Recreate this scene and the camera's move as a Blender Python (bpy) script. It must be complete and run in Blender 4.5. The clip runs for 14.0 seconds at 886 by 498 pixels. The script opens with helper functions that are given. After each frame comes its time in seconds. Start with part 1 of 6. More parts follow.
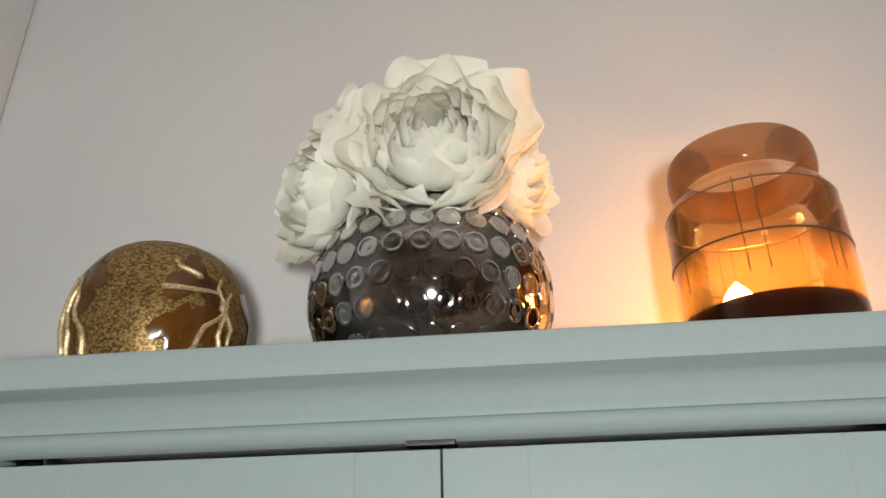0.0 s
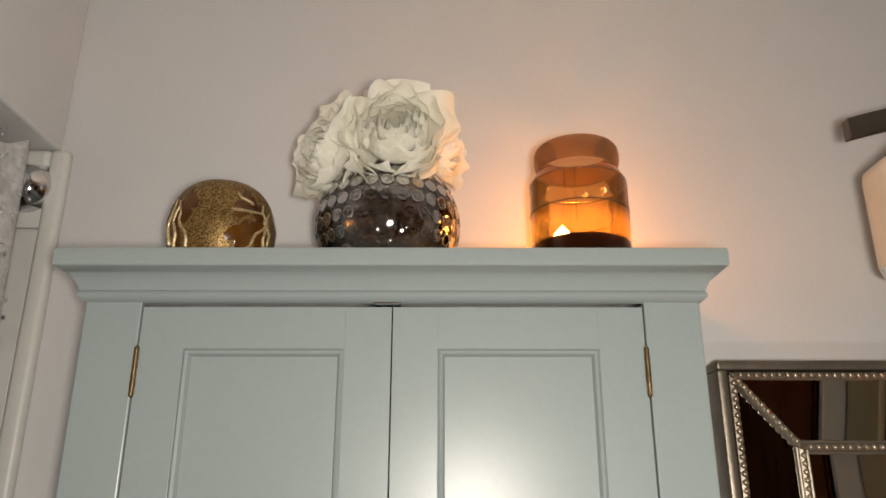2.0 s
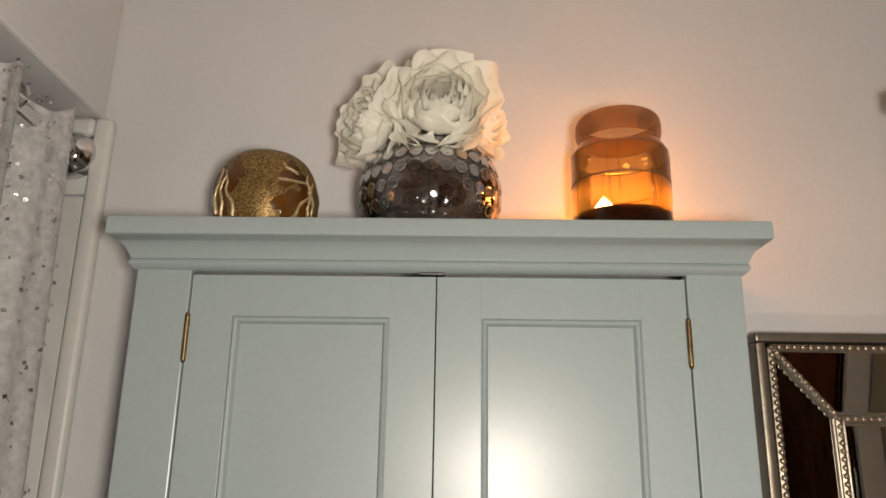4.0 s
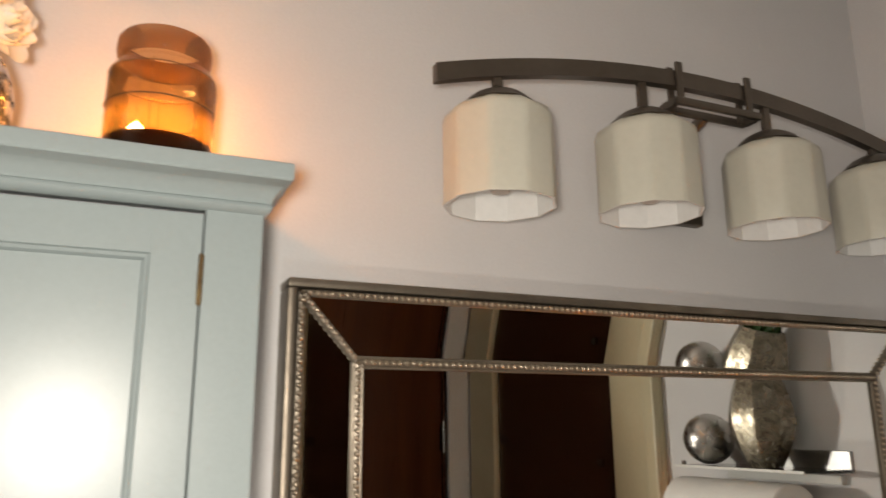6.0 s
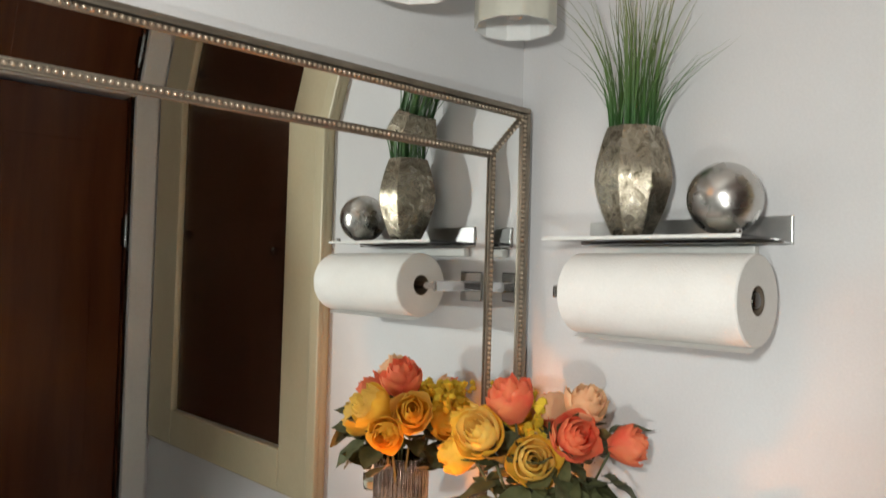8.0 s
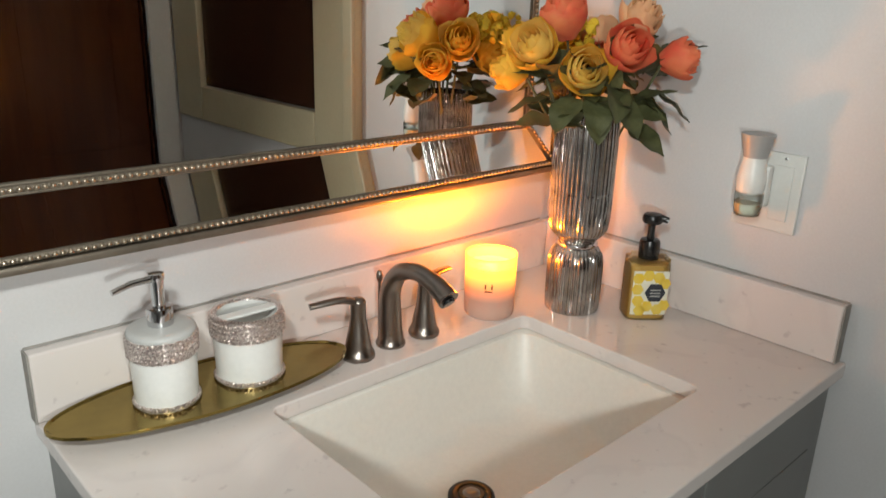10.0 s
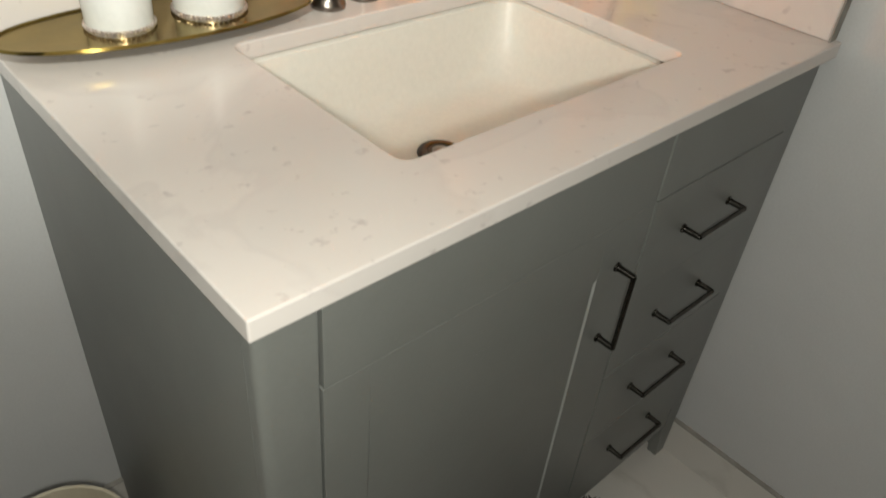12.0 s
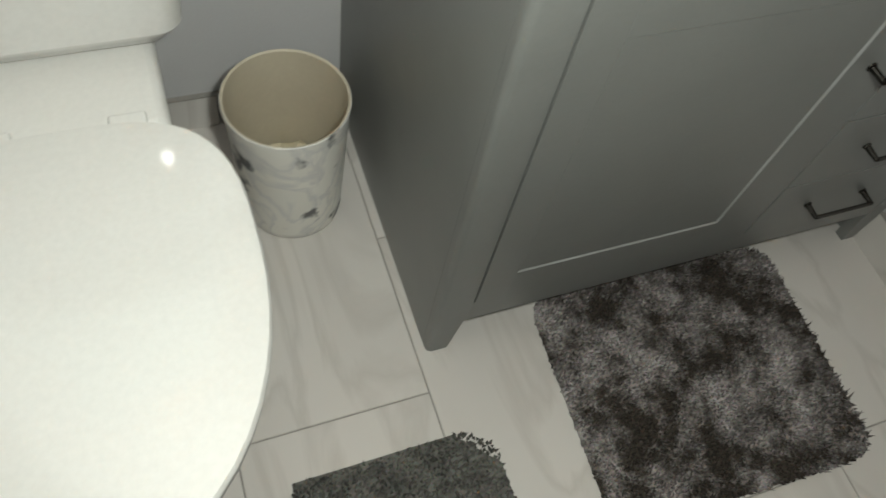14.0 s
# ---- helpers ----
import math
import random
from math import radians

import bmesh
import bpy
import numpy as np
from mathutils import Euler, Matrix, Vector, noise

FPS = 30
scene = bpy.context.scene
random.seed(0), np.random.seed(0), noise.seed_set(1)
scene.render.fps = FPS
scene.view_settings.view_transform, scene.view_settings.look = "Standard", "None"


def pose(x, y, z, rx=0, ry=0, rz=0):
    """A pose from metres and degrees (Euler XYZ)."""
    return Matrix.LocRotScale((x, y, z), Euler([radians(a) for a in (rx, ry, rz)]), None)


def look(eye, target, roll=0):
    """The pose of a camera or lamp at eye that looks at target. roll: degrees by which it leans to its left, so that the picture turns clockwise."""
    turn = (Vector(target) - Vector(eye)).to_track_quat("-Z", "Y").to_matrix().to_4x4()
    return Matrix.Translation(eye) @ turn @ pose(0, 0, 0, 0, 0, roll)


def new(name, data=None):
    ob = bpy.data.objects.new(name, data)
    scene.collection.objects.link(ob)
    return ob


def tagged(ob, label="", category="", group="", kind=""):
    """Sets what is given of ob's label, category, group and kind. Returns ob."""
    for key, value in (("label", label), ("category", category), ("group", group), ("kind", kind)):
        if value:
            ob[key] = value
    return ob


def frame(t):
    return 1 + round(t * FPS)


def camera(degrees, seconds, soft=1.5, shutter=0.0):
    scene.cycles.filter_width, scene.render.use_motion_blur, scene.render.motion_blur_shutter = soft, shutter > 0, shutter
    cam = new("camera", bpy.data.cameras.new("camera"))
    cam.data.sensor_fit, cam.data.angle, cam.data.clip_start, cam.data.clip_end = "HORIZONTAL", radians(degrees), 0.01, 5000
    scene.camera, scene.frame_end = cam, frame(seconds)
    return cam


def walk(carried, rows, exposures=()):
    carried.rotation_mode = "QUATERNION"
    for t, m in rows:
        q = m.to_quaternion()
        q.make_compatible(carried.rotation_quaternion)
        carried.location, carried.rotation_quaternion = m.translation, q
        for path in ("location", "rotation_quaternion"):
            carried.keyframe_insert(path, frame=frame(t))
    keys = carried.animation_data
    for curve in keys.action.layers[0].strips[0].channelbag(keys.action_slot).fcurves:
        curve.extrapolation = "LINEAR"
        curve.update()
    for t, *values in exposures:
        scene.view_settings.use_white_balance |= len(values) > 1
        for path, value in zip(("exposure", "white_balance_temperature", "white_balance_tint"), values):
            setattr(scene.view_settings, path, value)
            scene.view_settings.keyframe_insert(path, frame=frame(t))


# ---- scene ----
cam = camera(61.0, 14.0, soft=1.5, shutter=0.25)
PATH = [
    (0, (-1.286, -0.515, 1.758), (-1.464, 1.269, 2.644), -1.2),
    (0.5, (-1.313, -0.619, 1.725), (-1.395, 1.189, 2.577), -1.8),
    (1, (-1.343, -0.733, 1.692), (-1.328, 1.102, 2.489), -1.5),
    (1.5, (-1.337, -0.775, 1.68), (-1.292, 1.092, 2.395), -0.7),
    (2, (-1.277, -0.817, 1.662), (-1.284, 1.078, 2.304), 0.1),
    (2.5, (-1.217, -0.869, 1.647), (-1.295, 1.044, 2.226), 0.9),
    (2.7, (-1.195, -0.874, 1.636), (-1.304, 1.039, 2.209), 1.3),
    (4.8, (-1.352, -0.798, 1.679), (-1.23, 1.127, 2.207), 0.1),
    (5, (-1.329, -0.797, 1.677), (-1.108, 1.121, 2.198), 0.0),
    (5.5, (-1.247, -0.81, 1.67), (-0.721, 1.053, 2.172), -0.3),
    (6, (-1.162, -0.821, 1.645), (-0.379, 0.959, 2.112), -0.4),
    (6.5, (-1.067, -0.868, 1.625), (-0.14, 0.866, 1.992), 1.0),
    (7, (-1.035, -0.872, 1.604), (0.097, 0.753, 1.886), 1.1),
    (7.5, (-1.002, -0.887, 1.571), (0.263, 0.648, 1.776), 1.3),
    (8, (-1.014, -0.884, 1.517), (0.353, 0.575, 1.58), 1.6),
    (8.5, (-1.034, -0.881, 1.466), (0.362, 0.546, 1.338), 1.9),
    (9, (-1.056, -0.865, 1.418), (0.326, 0.543, 1.088), 2.3),
    (9.2, (-1.065, -0.86, 1.399), (0.303, 0.543, 0.998), 2.3),
    (11.3, (-1.089, -0.889, 1.287), (0.104, 0.378, 0.302), 2.8),
    (11.5, (-1.083, -0.89, 1.269), (0.095, 0.337, 0.218), 3.5),
    (12, (-1.074, -0.904, 1.237), (0.054, 0.209, 0.016), 5.7),
    (12.5, (-1.079, -0.918, 1.194), (-0.036, 0.076, -0.192), 8.7),
    (13, (-1.1, -0.934, 1.172), (-0.188, -0.011, -0.35), 11.6),
    (13.5, (-1.132, -0.943, 1.161), (-0.381, -0.062, -0.47), 14.0),
    (14, (-1.168, -0.948, 1.144), (-0.622, -0.078, -0.572), 15.2),
]
EXPOSURES = [(0, -0.1, 6250, 6), (0.5, -0.24, 6450, 7), (1, -0.32, 6600, 9), (2.5, -0.34, 7100, 12), (5, -0.32, 7150, 13), (6, -0.04, 7050, 12), (6.5, 0.34, 6550, 7), (7.5, 0.68, 6250, 6), (9, 0.32, 6050, 3), (11.5, 0.2, 6450, 4), (12.5, 0.92, 6550, -1), (13, 1.05, 6250, -1), (14, 1.08, 6200, 0)]
walk(cam, [(t, look(eye, target, roll)) for t, eye, target, roll in PATH], EXPOSURES)

# ---------------- light ----------------
world = bpy.data.worlds.new("World")
scene.world = world
world.use_nodes = True
world.node_tree.nodes["Background"].inputs[0].default_value = (0.8, 0.85, 1.0, 1)
world.node_tree.nodes["Background"].inputs[1].default_value = 0.02


def lamp(name, place, watts, colour, radius):
    d = bpy.data.lights.new(name, "POINT")
    d.energy, d.color, d.shadow_soft_size = watts, colour, radius
    o = new(name, d)
    o.location = place
    return o


# the hand torch that lights the room ahead of it, at the middle of its way
torch = bpy.data.lights.new("torch_light", "SPOT")
torch.energy, torch.color, torch.shadow_soft_size = 25.0, (1.0, 0.965, 0.90), 0.04
torch.spot_size, torch.spot_blend = radians(144), 0.28
new("torch_light", torch).matrix_world = look((-1.23, -0.88, 1.64), (-0.92, 0.0, 1.98))
# the same torch held low over the floor, at the end of its way
low = bpy.data.lights.new("torch_light", "SPOT")
low.energy, low.color, low.shadow_soft_size = 13.5, (1.0, 0.965, 0.90), 0.025
low.spot_size, low.spot_blend = radians(156), 0.6
new("torch_light", low).matrix_world = look((-1.07, -0.95, 1.21), (-0.85, -0.40, 0.83))
lamp("jar_flame_light", (-1.130, -0.084, 1.923), 2.3, (1.0, 0.38, 0.06), 0.014)
lamp("candle_light", (-0.268, -0.112, 0.968), 3.7, (1.0, 0.26, 0.007), 0.012)


# ---------------- materials ----------------
def nodes_of(m):
    m.use_nodes = True
    return m.node_tree.nodes, m.node_tree.links, m.node_tree.nodes["Principled BSDF"]


def ramp_node(n, pts):
    r = n.new("ShaderNodeValToRGB")
    e = r.color_ramp.elements
    e[0].position, e[0].color = pts[0][0], (*pts[0][1], 1)
    e[1].position, e[1].color = pts[-1][0], (*pts[-1][1], 1)
    for p, c in pts[1:-1]:
        x = e.new(p)
        x.color = (*c, 1)
    return r


def noise_node(n, l, scale, detail=4, rough=0.6, distort=0.0, stretch=None):
    tc = n.new("ShaderNodeTexCoord")
    t = n.new("ShaderNodeTexNoise")
    t.inputs["Scale"].default_value = scale
    t.inputs["Detail"].default_value = detail
    t.inputs["Roughness"].default_value = rough
    t.inputs["Distortion"].default_value = distort
    if stretch:
        mp = n.new("ShaderNodeMapping")
        mp.inputs["Scale"].default_value = stretch
        l.new(tc.outputs["Object"], mp.inputs["Vector"])
        l.new(mp.outputs["Vector"], t.inputs["Vector"])
    else:
        l.new(tc.outputs["Object"], t.inputs["Vector"])
    return t


def surface(name, c1, c2=None, scale=6, rough=0.5, metal=0.0, bump=0.0, bscale=120, rvar=0.06, coat=0.0, stretch=None, sub=0.0, lo=0.35, hi=0.65):
    """Colour that wanders between c1 and c2, a fine grain over it, and a worn gloss."""
    m = bpy.data.materials.new(name)
    n, l, b = nodes_of(m)
    c2 = c2 or tuple(v * 0.92 for v in c1)
    big = noise_node(n, l, scale, 5, 0.6, 0.3, stretch)
    r = ramp_node(n, [(lo, c1), (hi, c2)])
    l.new(big.outputs["Fac"], r.inputs["Fac"])
    fine = noise_node(n, l, bscale, 3, 0.6, 0, stretch)
    mx = n.new("ShaderNodeMix")
    mx.data_type, mx.blend_type = "RGBA", "MULTIPLY"
    mx.inputs["Factor"].default_value = 0.12
    l.new(r.outputs["Color"], mx.inputs["A"])
    l.new(fine.outputs["Fac"], mx.inputs["B"])
    l.new(mx.outputs["Result"], b.inputs["Base Color"])
    mr = n.new("ShaderNodeMapRange")
    mr.inputs["To Min"].default_value, mr.inputs["To Max"].default_value = max(0.02, rough - rvar), rough + rvar
    l.new(big.outputs["Fac"], mr.inputs["Value"])
    l.new(mr.outputs["Result"], b.inputs["Roughness"])
    b.inputs["Metallic"].default_value = metal
    b.inputs["Coat Weight"].default_value = coat
    if sub:
        b.inputs["Subsurface Weight"].default_value = sub
        b.inputs["Subsurface Radius"].default_value = (0.01, 0.008, 0.006)
    if bump:
        bp = n.new("ShaderNodeBump")
        bp.inputs["Strength"].default_value = bump
        bp.inputs["Distance"].default_value = 0.002
        l.new(fine.outputs["Fac"], bp.inputs["Height"])
        l.new(bp.outputs["Normal"], b.inputs["Normal"])
    return m


def clear_glass(name, tint=(0.95, 0.96, 0.95), gloss=1.0, rough=0.02):
    """Thin clear wall of glass: lets light straight through, gloss by angle."""
    m = bpy.data.materials.new(name)
    m.use_nodes = True
    n, l = m.node_tree.nodes, m.node_tree.links
    n.clear()
    out = n.new("ShaderNodeOutputMaterial")
    tr, gl, mx = n.new("ShaderNodeBsdfTransparent"), n.new("ShaderNodeBsdfGlossy"), n.new("ShaderNodeMixShader")
    tr.inputs["Color"].default_value = (*tint, 1)
    gl.inputs["Roughness"].default_value = rough
    fr = n.new("ShaderNodeFresnel")
    fr.inputs["IOR"].default_value = 1.5
    mu = n.new("ShaderNodeMath")
    mu.operation = "MULTIPLY"
    mu.inputs[1].default_value = gloss
    l.new(fr.outputs["Fac"], mu.inputs[0])
    l.new(mu.outputs[0], mx.inputs["Fac"])
    l.new(tr.outputs[0], mx.inputs[1])
    l.new(gl.outputs[0], mx.inputs[2])
    l.new(mx.outputs[0], out.inputs["Surface"])
    return m


def glow(name, pts, strength, axis=2, base=(0.9, 0.6, 0.3)):
    """A lit body whose own light changes with height (object z from 0 to 1 by Generated)."""
    m = bpy.data.materials.new(name)
    n, l, b = nodes_of(m)
    tc = n.new("ShaderNodeTexCoord")
    sp = n.new("ShaderNodeSeparateXYZ")
    l.new(tc.outputs["Generated"], sp.inputs[0])
    r = ramp_node(n, pts)
    l.new(sp.outputs[axis], r.inputs["Fac"])
    l.new(r.outputs["Color"], b.inputs["Emission Color"])
    b.inputs["Emission Strength"].default_value = strength
    b.inputs["Base Color"].default_value = (*base, 1)
    b.inputs["Roughness"].default_value = 0.5
    return m


def glow_glass(name, pts, strength, base=(0.8, 0.6, 0.5)):
    """Lit frosted glass: half clear, the rest milky and glowing towards the top."""
    m = glow(name, pts, strength, 2, base)
    n, l = m.node_tree.nodes, m.node_tree.links
    mx, tr = n.new("ShaderNodeMixShader"), n.new("ShaderNodeBsdfTransparent")
    tr.inputs["Color"].default_value = (1.0, 0.80, 0.62, 1)
    tc, sp = n.new("ShaderNodeTexCoord"), n.new("ShaderNodeSeparateXYZ")
    mr = n.new("ShaderNodeMapRange")
    mr.inputs["From Min"].default_value, mr.inputs["From Max"].default_value = 0.15, 0.75
    mr.inputs["To Min"].default_value, mr.inputs["To Max"].default_value = 0.88, 0.45
    l.new(tc.outputs["Generated"], sp.inputs[0])
    l.new(sp.outputs[2], mr.inputs["Value"])
    l.new(mr.outputs["Result"], mx.inputs["Fac"])
    out = n["Material Output"]
    l.new(tr.outputs[0], mx.inputs[1])
    l.new(n["Principled BSDF"].outputs[0], mx.inputs[2])
    l.new(mx.outputs[0], out.inputs["Surface"])
    return m


def marble(name, base, vein, scale, sharp, rough, stretch=(1, 1, 1), spots=0.0, spot_col=(0.2, 0.18, 0.2), per_piece=False, spot_at=(0.68, 0.76), spot_scale=34):
    m = bpy.data.materials.new(name)
    n, l, b = nodes_of(m)
    tc = n.new("ShaderNodeTexCoord")
    mp = n.new("ShaderNodeMapping")
    mp.inputs["Scale"].default_value = stretch
    mp.inputs["Rotation"].default_value = (0, 0, 0.35)
    src = tc.outputs["Object"]
    if per_piece:
        oi = n.new("ShaderNodeObjectInfo")
        ad = n.new("ShaderNodeVectorMath")
        sc = n.new("ShaderNodeMath")
        sc.operation = "MULTIPLY"
        sc.inputs[1].default_value = 37.0
        l.new(oi.outputs["Random"], sc.inputs[0])
        l.new(tc.outputs["Object"], ad.inputs[0])
        l.new(sc.outputs[0], ad.inputs[1])
        src = ad.outputs[0]
    l.new(src, mp.inputs["Vector"])
    a = n.new("ShaderNodeTexNoise")
    a.inputs["Scale"].default_value, a.inputs["Detail"].default_value, a.inputs["Distortion"].default_value = scale, 6, 1.4
    l.new(mp.outputs["Vector"], a.inputs["Vector"])
    r = ramp_node(n, [(0.0, base), (0.5 - sharp, base), (0.5, vein), (0.5 + sharp, tuple(v * 0.97 for v in base)), (1.0, tuple(v * 0.93 for v in base))])
    l.new(a.outputs["Fac"], r.inputs["Fac"])
    col = r.outputs["Color"]
    if spots:
        s = n.new("ShaderNodeTexNoise")
        s.inputs["Scale"].default_value, s.inputs["Detail"].default_value = spot_scale, 5
        l.new(src, s.inputs["Vector"])
        rr = ramp_node(n, [(spot_at[0], (0, 0, 0)), (spot_at[1], (1, 1, 1))])
        l.new(s.outputs["Fac"], rr.inputs["Fac"])
        mu = n.new("ShaderNodeMath")
        mu.operation = "MULTIPLY"
        mu.inputs[1].default_value = spots
        l.new(rr.outputs["Color"], mu.inputs[0])
        mx = n.new("ShaderNodeMix")
        mx.data_type = "RGBA"
        l.new(mu.outputs[0], mx.inputs["Factor"])
        l.new(col, mx.inputs["A"])
        mx.inputs["B"].default_value = (*spot_col, 1)
        col = mx.outputs["Result"]
    l.new(col, b.inputs["Base Color"])
    b.inputs["Roughness"].default_value = rough
    return m


PAINT = surface("wall_paint", (0.65, 0.645, 0.65), (0.61, 0.605, 0.61), 2.5, 0.55, bump=0.12, bscale=260)
CEIL = surface("ceiling_paint", (0.75, 0.75, 0.74), None, 2.0, 0.8, bump=0.15, bscale=200)
SAGE = surface("sage_paint", (0.345, 0.405, 0.412), (0.330, 0.390, 0.397), 4, 0.32, bump=0.02, bscale=180, rvar=0.03)
GREY = surface("vanity_grey_paint", (0.190, 0.195, 0.184), (0.172, 0.177, 0.167), 5, 0.50, bump=0.05, bscale=200, rvar=0.04, coat=0.5)
GREY.node_tree.nodes["Principled BSDF"].inputs["Coat Roughness"].default_value = 0.48
GREY.node_tree.nodes["Principled BSDF"].inputs["Specular IOR Level"].default_value = 0.85
# lighter copy of the vanity grey, for bevels painted as if lit
GREY_LIT_EDGE = surface("vanity_lit_edge", (0.46, 0.47, 0.46), (0.38, 0.39, 0.38), 9, 0.35)
BRASS = surface("old_brass", (0.42, 0.30, 0.15), (0.20, 0.13, 0.07), 60, 0.30, 1.0, 0.2, 400)
ALU = surface("brushed_aluminium", (0.60, 0.60, 0.59), (0.52, 0.52, 0.51), 25, 0.36, 1.0, 0.06, 300)
CHROME = surface("chrome", (0.75, 0.75, 0.76), None, 20, 0.10, 1.0, rvar=0.03)
BLACKCHROME = surface("black_nickel", (0.06, 0.055, 0.05), (0.04, 0.036, 0.033), 30, 0.20, 1.0, rvar=0.03)
DARKNICKEL = surface("dark_nickel", (0.10, 0.094, 0.085), (0.075, 0.068, 0.06), 30, 0.16, 1.0, rvar=0.03)
NICKEL = surface("brushed_nickel", (0.30, 0.265, 0.235), (0.24, 0.21, 0.19), 14, 0.30, 1.0, 0.08, 300)
BRONZE = surface("satin_bronze", (0.17, 0.145, 0.12), (0.13, 0.11, 0.09), 10, 0.38, 0.85, 0.06, 200)
CHAMP = surface("champagne_frame", (0.29, 0.25, 0.20), (0.20, 0.17, 0.135), 18, 0.42, 0.85, 0.15, 300)
BEAD = surface("frame_beads", (0.56, 0.48, 0.38), (0.40, 0.34, 0.26), 40, 0.36, 0.95)
SHADE = surface("cream_glass_shade", (0.57, 0.555, 0.475), (0.53, 0.515, 0.435), 5, 0.35, sub=0.0, rvar=0.05)
SHADE_IN = surface("white_glass_inside", (0.85, 0.85, 0.83), None, 5, 0.4)
BULB = surface("bulb_base", (0.52, 0.49, 0.45), None, 10, 0.4)
BROWN = surface("dark_walnut_door", (0.088, 0.027, 0.0105), (0.060, 0.0185, 0.0075), 3, 0.24, bump=0.05, bscale=60, stretch=(6, 6, 0.6), rvar=0.05)
BROWN.node_tree.nodes["Principled BSDF"].inputs["Specular IOR Level"].default_value = 0.3
BROWN_OLD = surface("dark_stained_shutter", (0.044, 0.0175, 0.0085), (0.030, 0.012, 0.006), 3, 0.24, bump=0.05, bscale=60, stretch=(6, 6, 0.6), rvar=0.05)
CREAM = surface("cream_casing", (0.52, 0.46, 0.31), (0.48, 0.42, 0.28), 4, 0.4, bump=0.08)
TRIM = surface("white_trim", (0.68, 0.68, 0.65), None, 4, 0.4)
COUNTER = marble("quartz_counter", (0.73, 0.675, 0.645), (0.69, 0.635, 0.61), 3.0, 0.03, 0.16, spots=0.36, spot_col=(0.34, 0.28, 0.30), spot_at=(0.64, 0.74), spot_scale=55)
PORC = surface("porcelain", (0.83, 0.82, 0.79), (0.81, 0.80, 0.77), 2, 0.10, coat=0.3, rvar=0.02)
PORC_SINK = surface("sink_porcelain", (0.80, 0.77, 0.71), (0.78, 0.75, 0.69), 2, 0.38, rvar=0.02)
TILE = marble("floor_marble_tile", (0.64, 0.61, 0.575), (0.56, 0.53, 0.495), 1.7, 0.05, 0.22, (2.6, 0.8, 1), per_piece=True)
GROUT = surface("grout", (0.38, 0.36, 0.33), (0.29, 0.275, 0.25), 30, 0.9, bump=0.3)
SHTILE = marble("shower_tile", (0.66, 0.66, 0.64), (0.57, 0.57, 0.55), 2.0, 0.05, 0.2, per_piece=True)


def smoked_glass(name, tint, silver, share):
    """Smoky glass with a thin mirror coat: part is seen through, part reflects."""
    m = bpy.data.materials.new(name)
    m.use_nodes = True
    n, l = m.node_tree.nodes, m.node_tree.links
    n.clear()
    out, tr, gl, mx = (n.new(k) for k in ("ShaderNodeOutputMaterial", "ShaderNodeBsdfTransparent", "ShaderNodeBsdfGlossy", "ShaderNodeMixShader"))
    tr.inputs["Color"].default_value = (*tint, 1)
    t = noise_node(n, l, 45, 4)
    r = ramp_node(n, [(0.35, silver), (0.7, tuple(v * 0.8 for v in silver))])
    l.new(t.outputs["Fac"], r.inputs["Fac"])
    l.new(r.outputs["Color"], gl.inputs["Color"])
    gl.inputs["Roughness"].default_value = 0.06
    fr, ad = n.new("ShaderNodeFresnel"), n.new("ShaderNodeMath")
    fr.inputs["IOR"].default_value = 1.5
    ad.operation, ad.use_clamp = "ADD", True
    ad.inputs[1].default_value = share
    l.new(fr.outputs["Fac"], ad.inputs[0])
    l.new(ad.outputs[0], mx.inputs["Fac"])
    l.new(tr.outputs[0], mx.inputs[1])
    l.new(gl.outputs[0], mx.inputs[2])
    l.new(mx.outputs[0], out.inputs["Surface"])
    return m


SMOKE = smoked_glass("smoked_mirror_glass", (0.80, 0.79, 0.80), (0.66, 0.65, 0.65), 0.20)
WHITE_PETAL = surface("white_silk_petal", (0.97, 0.95, 0.87), (0.95, 0.925, 0.82), 35, 0.75, bump=0.10, bscale=220)


def silk_cloth(m, colour, share):
    """Lets part of the light through the thin cloth of a silk petal."""
    pn, pl = m.node_tree.nodes, m.node_tree.links
    thin, silk = pn.new("ShaderNodeMixShader"), pn.new("ShaderNodeBsdfTranslucent")
    silk.inputs["Color"].default_value = (*colour, 1)
    thin.inputs["Fac"].default_value = share
    pl.new(pn["Material Output"].inputs["Surface"].links[0].from_socket, thin.inputs[1])
    pl.new(silk.outputs[0], thin.inputs[2])
    pl.new(thin.outputs[0], pn["Material Output"].inputs["Surface"])


silk_cloth(WHITE_PETAL, (0.98, 0.97, 0.90), 0.38)
LEAF = surface("silk_leaf", (0.046, 0.052, 0.018), (0.095, 0.098, 0.036), 40, 0.6, bump=0.3, bscale=150)
LEAF_RUST = surface("silk_leaf_rust", (0.22, 0.10, 0.03), (0.10, 0.12, 0.04), 30, 0.6, bump=0.3, bscale=150)
ROSE_Y = surface("yellow_rose", (0.95, 0.66, 0.075), (0.94, 0.57, 0.05), 30, 0.7, bump=0.1, sub=0.3)
ROSE_P = surface("pink_rose", (0.88, 0.15, 0.085), (0.88, 0.36, 0.15), 22, 0.7, bump=0.1, sub=0.3)
ROSE_C = surface("peach_rose", (0.88, 0.60, 0.34), (0.86, 0.46, 0.26), 22, 0.7, bump=0.1, sub=0.3)
ROSE_L = surface("lemon_rose", (0.95, 0.66, 0.12), (0.93, 0.68, 0.20), 22, 0.7, bump=0.1, sub=0.3)
